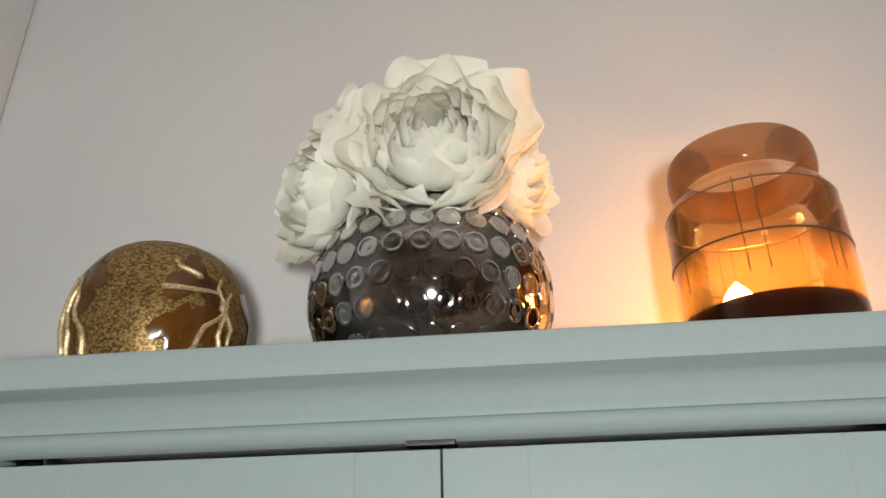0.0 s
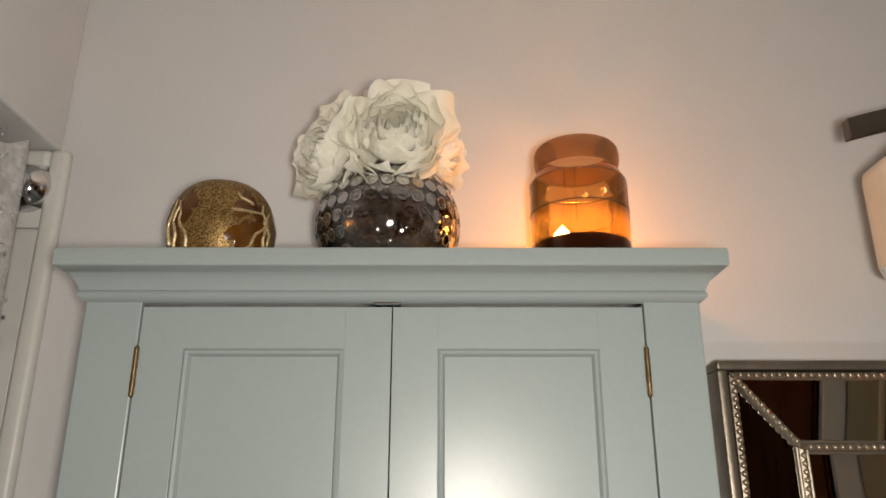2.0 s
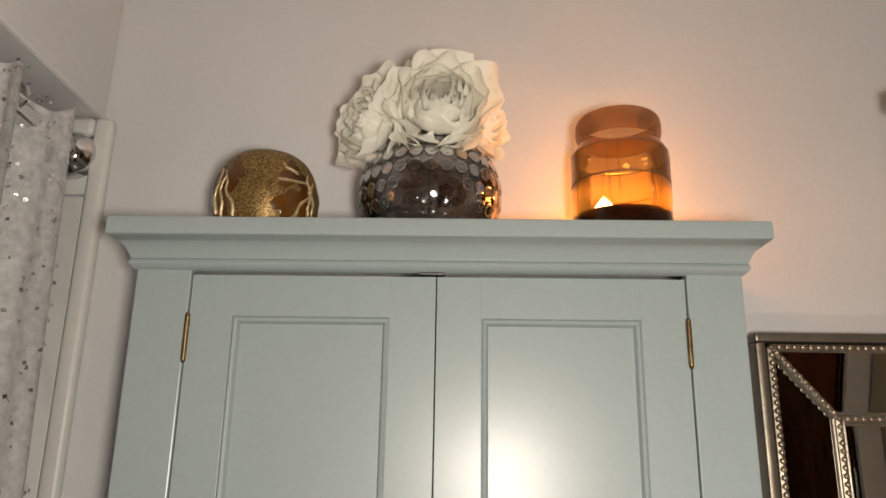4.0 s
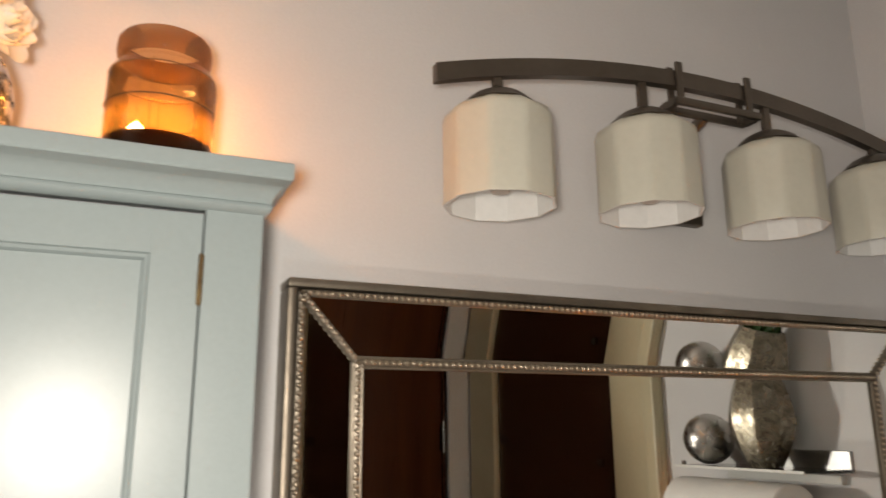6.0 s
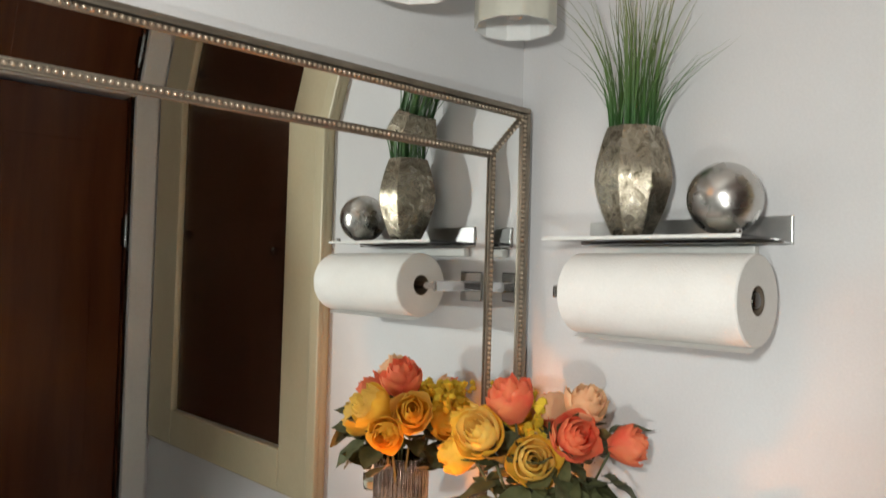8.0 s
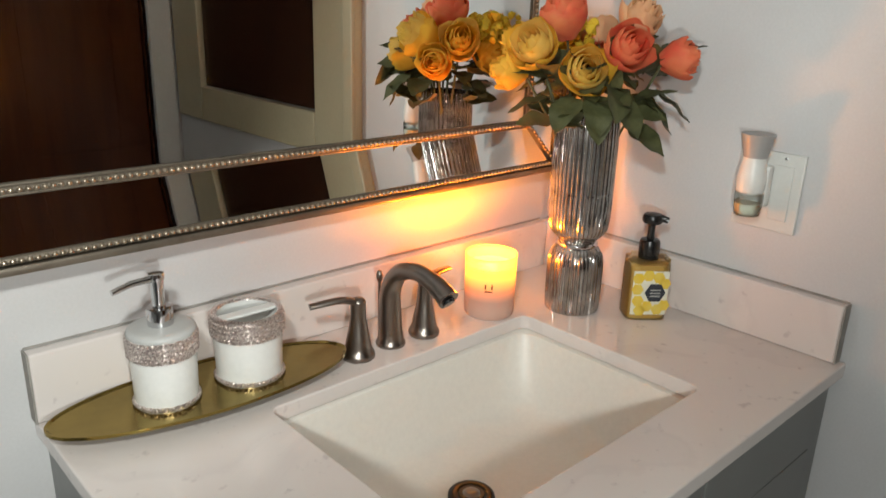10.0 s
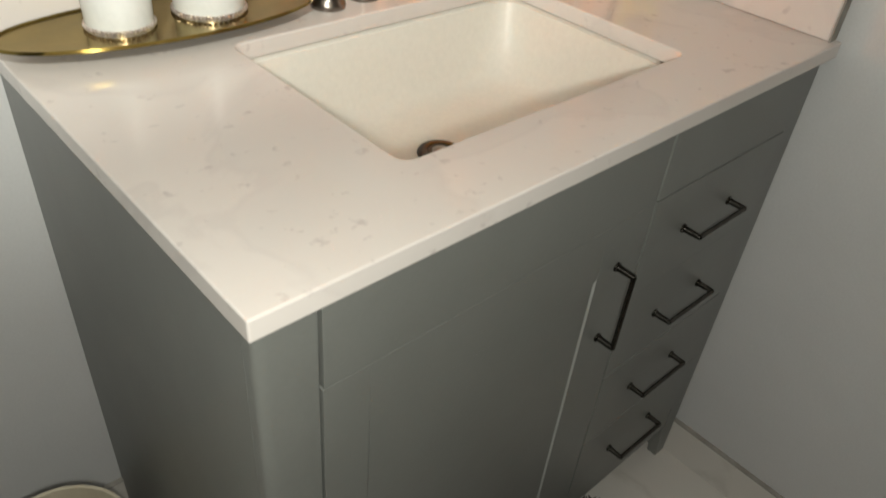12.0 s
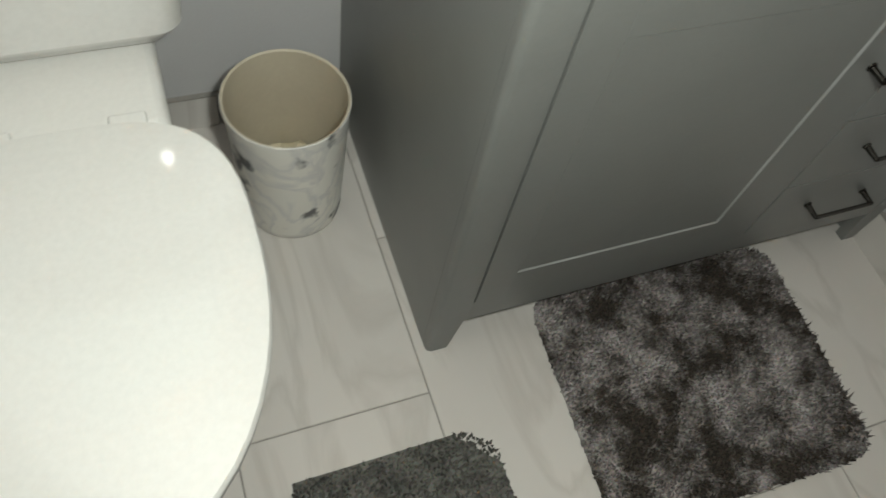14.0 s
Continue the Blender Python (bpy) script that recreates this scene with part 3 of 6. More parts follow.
# ---------------- shower rod and curtain ----------------
rod = thing("curtain_rod", (-1.763, 0, 2.010), "polished chrome shower rod with a round wall flange", "rod")
part("flange", turned([(0, 0.026), (0.014, 0.026), (0.026, 0.014), (0.030, 0.003), (0.030, 0.0)], 32), CHROME, rod).matrix_local = pose(0, -0.008, 0, 90, 0, 0)
part("pole", tube([(0, -0.03, 0), (0, YS + 0.002, 0)], 0.0125, 20), CHROME, rod)


def curtain_sheet(nu=150, nv=40):
    bm = bmesh.new()
    rows = []
    for j in range(nv + 1):
        v = j / nv
        z = 2.045 - v * 1.85
        row = []
        for i in range(nu + 1):
            u = i / nu
            y = -0.050 - u * 0.82
            swing = 0.022 * math.sin(u * 50 + 0.7 * math.sin(v * 3)) + 0.008 * math.sin(u * 117 + v * 4)
            row.append(bm.verts.new((0.010 + swing * (0.55 + 0.6 * v) + 0.02 * v, y - 0.02 * v * math.sin(u * 9), z + 0.012 * math.cos(u * 50) * (1 - v) ** 6)))
        rows.append(row)
    for a, b in zip(rows, rows[1:]):
        for i in range(nu):
            bm.faces.new((a[i], a[i + 1], b[i + 1], b[i]))
    return bm


cur = thing("shower_curtain", (-1.763, 0, -0.008), "sheer grey shower curtain scattered with silver sequins", "curtain")
sheet = part("fabric", curtain_sheet(), SHEER, cur)
vs = [v.co.copy() for v in sheet.data.vertices]
ns = [v.normal.copy() for v in sheet.data.vertices]
sv, sf = [], []
for _ in range(5200):
    k = random.randrange(len(vs) - 200)
    w = random.random()
    p = vs[k].lerp(vs[k + 1], w) + Vector((0, random.uniform(-0.004, 0.004), random.uniform(-0.02, 0.02)))
    nn = (ns[k] + Vector((random.uniform(-0.7, 0.7), random.uniform(-0.7, 0.7), random.uniform(-0.7, 0.7)))).normalized()
    t1 = nn.orthogonal().normalized()
    t2 = nn.cross(t1)
    s = random.uniform(0.0016, 0.0034)
    off = Vector((0.003, 0, 0))
    b0 = len(sv)
    sv += [p + off + (t1 * math.cos(a) + t2 * math.sin(a)) * s for a in (0.3, 1.9, 3.4, 5.0)]
    sf.append((b0, b0 + 1, b0 + 2, b0 + 3))
me = bpy.data.meshes.new("sequins")
me.from_pydata([tuple(v) for v in sv], [], sf)
me.materials.append(SEQUIN)
sq = new("sequins", me)
sq.parent = cur
tagged(sq, "tiny silver sequins", kind="stuff")
for k in range(9):
    y = -0.145 - k * 0.085
    ring = bmesh.new()
    tube([(0.017 * math.cos(a), 0, 0.017 * math.sin(a)) for a in (2 * math.pi * q / 20 for q in range(20))], 0.002, 6, bm=ring)
    part("curtain_ring", ring, CHROME, cur, "chrome ring").matrix_local = pose(0, y, 2.028, 0, 0, 8)

# ---------------- wall cabinet over the toilet ----------------
CX0, CX1, CZ0, CZ1, CF = -1.607, -1.045, 1.20, 1.838, -0.147
cab = thing("wall_cabinet", (0, 0, 0), "sage green painted wall cabinet with two framed doors and crown moulding", "cabinet")
body = slab(CX0, CX0 + 0.018, CF, 0.0, CZ0, CZ1, 0.001)
slab(CX1 - 0.018, CX1, CF, 0.0, CZ0, CZ1, 0.001, bm=body)
slab(CX0 + 0.018, CX1 - 0.018, CF + 0.03, 0.0, CZ0, CZ0 + 0.018, bm=body)
slab(CX0 + 0.018, CX1 - 0.018, CF + 0.03, 0.0, CZ1 - 0.018, CZ1, bm=body)
slab(CX0 + 0.018, CX1 - 0.018, -0.012, -0.002, CZ0 + 0.018, CZ1 - 0.018, bm=body)
part("body", body, SAGE, cab)
DL, DM, DR = -1.5535, -1.3255, -1.0975
part("stile", slab(CX0, DL - 0.0015, CF - 0.002, CF + 0.016, CZ0, CZ1, 0.0015), SAGE, cab)
part("stile", slab(DR + 0.0015, CX1, CF - 0.002, CF + 0.016, CZ0, CZ1, 0.0015), SAGE, cab)
part("bottom_rail", slab(DL, DR, CF - 0.001, CF + 0.016, CZ0, CZ0 + 0.03, 0.0015), SAGE, cab)


def framed_door(x0, x1, z0, z1, y, px0, px1, pz1, pz0, name, parent, mt, depth=0.018):
    """A door leaf with stiles, rails, a bead moulding and a sunk flat panel; the front at y."""
    d = part(name, slab(x0, px0, y, y + depth, z0, z1, 0.0003), mt, parent)
    part("door_stile", slab(px1, x1, y, y + depth, z0, z1, 0.0003), mt, d)
    part("door_rail", slab(px0, px1, y + 0.0001, y + depth, pz1, z1, 0.0), mt, d)
    part("door_rail", slab(px0, px1, y + 0.0001, y + depth, z0, pz0, 0.0), mt, d)
    part("door_panel", slab(px0, px1, y + 0.006, y + depth - 0.002, pz0, pz1), mt, d)
    bd = bmesh.new()
    w = 0.0065
    prof = [(0.0, 0.0012), (0.002, -0.0006), (0.0045, 0.0008), (w, 0.0062)]
    loops = []
    for o, dy in prof:
        loops.append([bd.verts.new(c) for c in ((px0 + o, y + dy, pz0 + o), (px1 - o, y + dy, pz0 + o), (px1 - o, y + dy, pz1 - o), (px0 + o, y + dy, pz1 - o))])
    for a, b in zip(loops, loops[1:]):
        for i in range(4):
            bd.faces.new((a[i], a[(i + 1) % 4], b[(i + 1) % 4], b[i]))
    part("door_moulding", bd, mt, d)
    return d


framed_door(DL, DM - 0.0006, CZ0 + 0.032, CZ1 - 0.0055, CF - 0.001, -1.513, -1.368, 1.794, CZ0 + 0.075, "door", cab, SAGE)
framed_door(DM + 0.0006, DR, CZ0 + 0.032, CZ1 - 0.0055, CF - 0.001, -1.284, -1.139, 1.794, CZ0 + 0.075, "door", cab, SAGE)
for x in (DL, DR):
    for zc in (1.773, 1.29):
        hg = tube([(x, CF - 0.004, zc - 0.02), (x, CF - 0.004, zc + 0.02)], 0.0024, 12)
        for dz in (-0.012, -0.004, 0.004, 0.012):
            tube([(x, CF - 0.004, zc + dz - 0.0006), (x, CF - 0.004, zc + dz + 0.0006)], 0.0028, 12, bm=hg)
        for e in (-0.021, 0.021):
            join(hg, turned([(0, -0.003), (0.0024, 0), (0, 0.003)], 10), Matrix.Translation((x, CF - 0.004, zc + e)))
        part("hinge", hg, BRASS, cab, "old brass butt hinge")
part("catch", slab(-1.343, -1.318, CF - 0.003, CF + 0.01, CZ1 - 0.0035, CZ1 + 0.0005, 0.0008), CHROME, cab, "small steel catch")


def crown():
    """Moulding profile carried round the front and two sides."""
    prof = smooth_line([(0.0, 1.836, 0), (0.006, 1.838, 0), (0.0105, 1.8415, 0), (0.0085, 1.8455, 0), (0.0075, 1.846, 0)], 3)
    prof += smooth_line([(0.0085, 1.8462, 0), (0.011, 1.850, 0), (0.018, 1.857, 0), (0.029, 1.8615, 0)], 4)
    prof += [Vector((0.034, 1.8625, 0)), Vector((0.035, 1.864, 0)), Vector((0.035, 1.877, 0)), Vector((0.0335, 1.879, 0)), Vector((-0.06, 1.879, 0))]
    bm = bmesh.new()
    rows = []
    for o, z, _ in prof:
        so = o * 0.55
        rows.append([bm.verts.new(c) for c in ((CX0 - so, -0.001, z), (CX0 - so, CF - o, z), (CX1 + so, CF - o, z), (CX1 + so, -0.001, z))])
    for a, b in zip(rows, rows[1:]):
        for i in range(3):
            bm.faces.new((a[i], a[i + 1], b[i + 1], b[i]))
    return bm


part("crown_moulding", crown(), SAGE, cab)
part("cabinet_top", slab(CX0 - 0.017, CX1 + 0.017, CF - 0.03, -0.001, 1.8745, 1.8785), SAGE, cab)
CT = 1.8792

# bowl with gold glitter
bowl = thing("votive_bowl", (-1.505, -0.097, CT), "amber brown bowl covered with gold glitter leaves and branches", "bowl", turn=10)
bprof = [(0, 0.0), (0.040, 0.0), (0.048, 0.008), (0.0545, 0.035), (0.0555, 0.055), (0.051, 0.078), (0.043, 0.093), (0.035, 0.1005), (0.0325, 0.1015), (0.031, 0.0995), (0.045, 0.075), (0.05, 0.05), (0.043, 0.010), (0, 0.006)]
bprof = [(r * 0.95, z * 0.88) for r, z in bprof]
part("bowl_body", turned(bprof, 56, 4), GLIT_GOLD, bowl)


def bowl_radius(z):
    for (r0, z0), (r1, z1) in zip(bprof[1:8], bprof[2:8]):
        if z0 <= z <= z1:
            k = (z - z0) / (z1 - z0)
            k = k * k * (3 - 2 * k) * 0.3 + k * 0.7
            return r0 + (r1 - r0) * k
    return 0.05


def on_bowl(a, z, lift=0.0):
    r = bowl_radius(max(0.0, min(0.082, z))) + lift
    return Vector((r * math.cos(a), r * math.sin(a), z))


def bowl_patch(a0, z0, wa, hz, seedv):
    rnd = random.Random(seedv)
    bm = bmesh.new()
    c = bm.verts.new(on_bowl(a0, z0, 0.0016))
    rings = []
    for f in (0.5, 1.0):
        ring = []
        for k in range(18):
            t = 2 * math.pi * k / 18
            w = f * (0.8 + (0.32 * math.sin(3 * t + seedv) + 0.15 * math.sin(5 * t + 2 * seedv)) * f)
            ring.append(bm.verts.new(on_bowl(a0 + wa * w * math.cos(t), min(0.078, max(0.006, z0 + hz * w * math.sin(t))), 0.0016 if f < 1 else 0.0010)))
        rings.append(ring)
    for k in range(18):
        bm.faces.new((c, rings[0][k], rings[0][(k + 1) % 18]))
        bm.faces.new((rings[0][k], rings[1][k], rings[1][(k + 1) % 18], rings[0][(k + 1) % 18]))
    return bm


for k, (a, z, wa, hz) in enumerate(((-2.35, 0.045, 0.28, 0.030), (-2.15, 0.06, 0.22, 0.018), (-0.95, 0.058, 0.40, 0.018), (-0.75, 0.032, 0.34, 0.026), (-1.15, 0.026, 0.22, 0.018), (0.2, 0.05, 0.4, 0.028), (1.2, 0.045, 0.4, 0.03), (2.3, 0.05, 0.4, 0.03), (-3.0, 0.04, 0.25, 0.03))):
    part("amber_leaf", bowl_patch(a, z, wa, hz, k + 1), AMBER, bowl, "smooth amber leaf shape")
for k, (a, z, da, dz, n) in enumerate(((-1.0, 0.012, 0.55, 0.045, 7), (-0.55, 0.014, -0.1, 0.05, 7), (-1.35, 0.05, 0.7, 0.004, 6), (-0.62, 0.05, 0.25, -0.03, 6), (-2.45, 0.012, 0.1, 0.05, 7), (-2.1, 0.014, -0.22, 0.04, 6), (-0.9, 0.06, -0.35, 0.01, 5), (-2.7, 0.02, 0.25, 0.045, 6))):
    pts = [on_bowl(a + da * q / n + 0.05 * math.sin(q * 1.7 + k), max(0.004, z + dz * q / n), 0.0020) for q in range(n + 1)]
    part("gold_branch", tube(pts, [0.0020 - 0.0010 * q / n for q in range(n + 1)], 7), GLIT_PALE, bowl, "raised gold glitter branch")

# round vase with peonies
pv = thing("peony_vase", (-1.336, -0.094, CT), "smoky mirrored round glass vase with pressed ring pattern", "vase")
vprof = [(0, 0.0), (0.045, 0.0), (0.058, 0.008), (0.0705, 0.032), (0.073, 0.05), (0.0715, 0.066), (0.063, 0.088), (0.050, 0.104), (0.040, 0.112), (0.0375, 0.1145), (0.036, 0.112), (0.05, 0.1), (0.066, 0.07), (0.066, 0.03), (0.04, 0.006), (0, 0.005)]
vb = turned(vprof, 64, 4)
for row, (z, cnt) in enumerate(((0.010, 26), (0.026, 30), (0.042, 31), (0.058, 31), (0.074, 29), (0.088, 25), (0.100, 21))):
    line = [(max(0, p[0]), p[1]) for p in smooth_line([(a, b, 0) for a, b in vprof[1:9]], 8)]
    i = min(range(1, len(line) - 1), key=lambda q: abs(line[q][1] - z))
    r = line[i][0]
    tz = Vector((line[i + 1][0] - line[i - 1][0], 0, line[i + 1][1] - line[i - 1][1])).normalized()
    nr = Vector((tz.z, 0, -tz.x))
    for k in range(cnt):
        a = 2 * math.pi * (k + 0.5 * (row % 2)) / cnt
        rot = Matrix.Rotation(a, 4, "Z")
        size = 0.0066 * (1.0 if row < 5 else 0.92)
        ringp = [(0.0, 0.0006), (size * 0.30, 0.0005), (size * 0.58, 0.0003), (size * 0.74, 0.0005), (size * 0.86, 0.0007), (size * 0.98, 0.0004), (size * 1.06, -0.0008)]
        if k == 0:
            ring_mesh = part("pressed_ring", lathe(ringp, 16), SMOKE, pv)
        else:
            ring_mesh = new("pressed_ring", ring_mesh.data)
            ring_mesh.parent = pv
        basis = Matrix(((0, tz.x, nr.x, r), (1, 0, 0, 0), (0, tz.z, nr.z, z), (0, 0, 0, 1)))
        ring_mesh.matrix_local = rot @ basis
part("vase_body", vb, SMOKE, pv)


def petal(az, width, r1, h0, h1, close, flare, wave, rnd, nu=20, nv=10, tip=0.0):
    """One broad cupped petal about z at azimuth az: swells to r1, closes in or flares out at its tip."""
    bm = bmesh.new()
    rows = []
    ph = rnd.uniform(0, 6)
    for j in range(nv + 1):
        v = j / nv
        row = []
        for i in range(nu + 1):
            u = 2 * i / nu - 1
            wv = (0.35 + 0.65 * math.sin(math.pi * min(0.5, 0.08 + 0.7 * v))) * (1 - 0.10 * v ** 6)
            a = az + u * width * wv
            rad = r1 * math.sin(math.pi * min(1, 0.10 + 0.46 * v)) ** 0.85 - close * r1 * v ** 2.5 + flare * r1 * v ** 3.5
            rad += r1 * (0.045 * (1 - u * u) + wave * v * v * (math.sin(u * 3.0 + ph) + 0.6 * v * v * math.sin(u * 8 + ph))) - 0.06 * r1 * abs(u) ** 3
            edge = (0.09 * abs(u) ** 3 + tip * abs(u) ** 1.4) * v + wave * 0.8 * v ** 3 * math.sin(u * 3.2 + ph * 2) + wave * 0.55 * v ** 5 * math.sin(u * 11 + ph * 3)
            z = h0 + (h1 - h0) * (v ** 0.9 - edge - 0.35 * flare * v ** 4)
            row.append(bm.verts.new((rad * math.cos(a), rad * math.sin(a), z)))
        rows.append(row)
    for a, b in zip(rows, rows[1:]):
        for i in range(nu):
            bm.faces.new((a[i], a[i + 1], b[i + 1], b[i]))
    return bm


def bloom(name, parent, mt, radius, height, layers, seedv, wave=0.05, open_=1.0, broad=4.0, tip=0.0, outer=None):
    """A full double flower that faces +z: a tight heart, then rings of broad petals, the outer ones open."""
    rnd = random.Random(seedv)
    heart = bmesh.new()
    rings = []
    for L in range(layers):
        f = (L + 0.7) / layers
        cnt = 2 if L < 1 else 3 if L < 4 else 4 if L < 7 else 5
        for k in range(cnt):
            az = 2 * math.pi * (k + rnd.uniform(-0.14, 0.14)) / cnt + L * 1.05
            r1 = radius * (0.10 + 0.78 * f) * rnd.uniform(0.94, 1.06)
            top = height * (1.0 - 0.34 * open_ * f ** 2.6) * rnd.uniform(0.95, 1.05)
            close = 0.40 * (1 - f) + 0.10 * (2 - open_)
            flare = 0.16 * open_ * max(0.0, f - 0.6) / 0.4
            g = petal(az, (broad / cnt) * rnd.uniform(0.9, 1.05), r1, -0.12 * height * f, top, close, flare, wave * (0.5 + f), rnd, tip=tip * f)
            if L < 2:
                join(heart, g)
            else:
                rings.append((g, outer if outer and L >= layers - 1 else mt))
    o = part(name, heart, mt, parent, smooth="soft")
    for g, pm in rings:
        part("petal", g, pm, o, smooth="soft")
    return o


def place_on(ob, place, aim, roll=0):
    ob.matrix_local = Matrix.Translation(place) @ Vector(aim).to_track_quat("Z", "Y").to_matrix().to_4x4() @ Matrix.Rotation(radians(roll), 4, "Z")
    return ob


def leaf_mesh(length, width, bend=0.25, fold=0.25):
    bm = bmesh.new()
    rows = []
    for j in range(9):
        v = j / 8
        w = width * math.sin(math.pi * v ** 0.75) ** 0.85 * 0.5
        rows.append([bm.verts.new((s * w, v * length, -bend * length * v * v + abs(s) * w * fold + 0.04 * width * math.sin(v * 14 + s))) for s in (-1, -0.5, 0, 0.5, 1)])
    for a, b in zip(rows, rows[1:]):
        for i in range(4):
            bm.faces.new((a[i], a[i + 1], b[i + 1], b[i]))
    bmesh.ops.remove_doubles(bm, verts=bm.verts[:], dist=1e-6)
    return bm


peo = thing("white_peonies", (-1.336, -0.094, CT), "three large white silk peonies in the round vase", "flowers")
for (p, aim, R, H, lay, sd) in (((0.010, -0.044, 0.124), (0.04, -1.0, 0.02), 0.058, 0.042, 10, 5), ((-0.049, -0.020, 0.120), (-0.70, -0.75, -0.02), 0.056, 0.036, 8, 8), ((0.038, -0.004, 0.130), (0.85, -0.50, 0.18), 0.044, 0.036, 7, 13), ((-0.006, 0.006, 0.153), (-0.15, -0.2, 1.0), 0.046, 0.048, 6, 21)):
    place_on(bloom("bloom", peo, WHITE_PETAL, R, H, lay, sd, 0.12, 1.2, 5.6), p, aim, sd * 17)
for p, aim, rl in (((-0.03, -0.035, 0.10), (-0.5, -0.6, 0.5), 20), ((-0.05, 0.02, 0.11), (-0.6, 0.4, 0.5), 80)):
    place_on(part("leaf", leaf_mesh(0.05, 0.022), LEAF, peo, "dark green leaf"), p, aim, rl)
for x, y in ((0.0, -0.01), (-0.02, 0.0), (0.015, 0.01)):
    part("stem", tube([(x * 0.3, y * 0.3, 0.03), (x, y, 0.08), (x * 2, y * 2 - 0.01, 0.13)], 0.0025, 8), LEAF, peo)

# candle jar
jar = thing("candle_jar", (-1.139, -0.092, CT), "glass candle jar with etched plaid lines and dark red wax, lit", "candle")
part("glass", turned([(0.048, 0.0), (0.0505, 0.004), (0.0515, 0.03), (0.0515, 0.098), (0.050, 0.109), (0.044, 0.1195), (0.0425, 0.124)], 56, 5), GLASS, jar)
part("rim", turned([(0.0425, 0.124), (0.0445, 0.127), (0.0458, 0.135), (0.0452, 0.145), (0.0425, 0.150), (0.0405, 0.149), (0.039, 0.14), (0.0395, 0.124)], 56, 4), RIMGLASS, jar, "thick amber glass rim")
part("wax", turned([(0, 0.002), (0.047, 0.002), (0.0497, 0.008), (0.0497, 0.030), (0.0485, 0.0325), (0.044, 0.0315), (0, 0.0305)], 48, 3), WAX, jar, "dark red melted wax")
for wx, wy in ((-0.021, -0.014), (0.012, 0.012)):
    part("wick", tube([(wx, wy, 0.030), (wx + 0.001, wy, 0.036)], 0.0012, 8), BLACK, jar)
    part("flame", turned([(0, 0.0), (0.007, 0.002), (0.0095, 0.007), (0.006, 0.014), (0, 0.021)], 16), FLAME, jar, "small yellow flame").location = (wx, wy, 0.0325)
for z in (0.070, 0.106):
    rr = 0.0518 if z < 0.1 else 0.0509
    part("etched_line", turned([(rr, z - 0.0008), (rr + 0.0007, z), (rr, z + 0.0008)], 56, 2), ETCH, jar)
for a in (-115, -103, -62, -54, -20, -10, 30, 40, 90, 100, 150, 160, -160):
    ca, sa = math.cos(radians(a)), math.sin(radians(a))
    part("etched_line", tube([(0.0517 * ca, 0.0517 * sa, 0.045), (0.0517 * ca, 0.0517 * sa, 0.1), (0.0502 * ca, 0.0502 * sa, 0.109)], 0.0004, 6), ETCH, jar)

jar.scale = (0.97, 0.97, 0.92)

# ---------------- mirror ----------------
MX0, MX1, MZ0, MZ1 = -0.998, -0.027, 1.068, 1.803
IX0, IX1, IZ0, IZ1 = -0.912, -0.106, 1.157, 1.714
mir = thing("wall_mirror", (0, 0, 0), "large mirror with angled mirror border and beaded champagne frame", "mirror")
FY, IY = -0.042, -0.024
part("backing", slab(MX0 + 0.002, MX1 - 0.002, -0.019, -0.001, MZ0 + 0.002, MZ1 - 0.002, 0.001), CHAMP, mir)
part("mirror_pane", slab(IX0, IX1, IY, -0.0195, IZ0, IZ1), MIRROR, mir, smooth=False)
oc = [(MX0 + 0.012, MZ0 + 0.012), (MX1 - 0.012, MZ0 + 0.012), (MX1 - 0.012, MZ1 - 0.012), (MX0 + 0.012, MZ1 - 0.012)]
ic = [(IX0, IZ0), (IX1, IZ0), (IX1, IZ1), (IX0, IZ1)]
for i in range(4):
    j = (i + 1) % 4
    bm = bmesh.new()
    f = [bm.verts.new((x, y, z)) for (x, z), y in ((oc[i], FY + 0.004), (oc[j], FY + 0.004), (ic[j], IY), (ic[i], IY))]
    g = [bm.verts.new((v.co.x, -0.0185, v.co.z)) for v in f]
    bm.faces.new(f)
    bm.faces.new(g[::-1])
    for k in range(4):
        bm.faces.new((f[k], g[k], g[(k + 1) % 4], f[(k + 1) % 4]))
    bmesh.ops.recalc_face_normals(bm, faces=bm.faces[:])
    part("mirror_border", bm, MIRROR, mir, "angled mirror strip", smooth=False)


def bead_run(p, q, pitch=0.0080, r=0.0034):
    p, q = Vector(p), Vector(q)
    cnt = max(2, int((q - p).length / pitch))
    base = bmesh.new()
    bmesh.ops.create_icosphere(base, subdivisions=1, radius=r)
    bv = [v.co.copy() for v in base.verts]
    bf = [[v.index for v in f.verts] for f in base.faces]
    base.free()
    vs, fs = [], []
    for k in range(cnt + 1):
        c = p.lerp(q, k / cnt)
        o = len(vs)
        vs += [tuple(c + v) for v in bv]
        fs += [[o + i for i in f] for f in bf]
    me = bpy.data.meshes.new("bead_strip")
    me.from_pydata(vs, [], fs)
    me.materials.append(BEAD)
    me.shade_smooth()
    return me


def rail(p, q, w, name, label=""):
    """A slim moulded frame rail from p to q."""
    bm = tube([p, q], w, 10, 1.0)
    return part(name, bm, CHAMP, mir, label)


def ring_corners(x0, x1, z0, z1, y):
    return [(x0, y, z0), (x1, y, z0), (x1, y, z1), (x0, y, z1)]


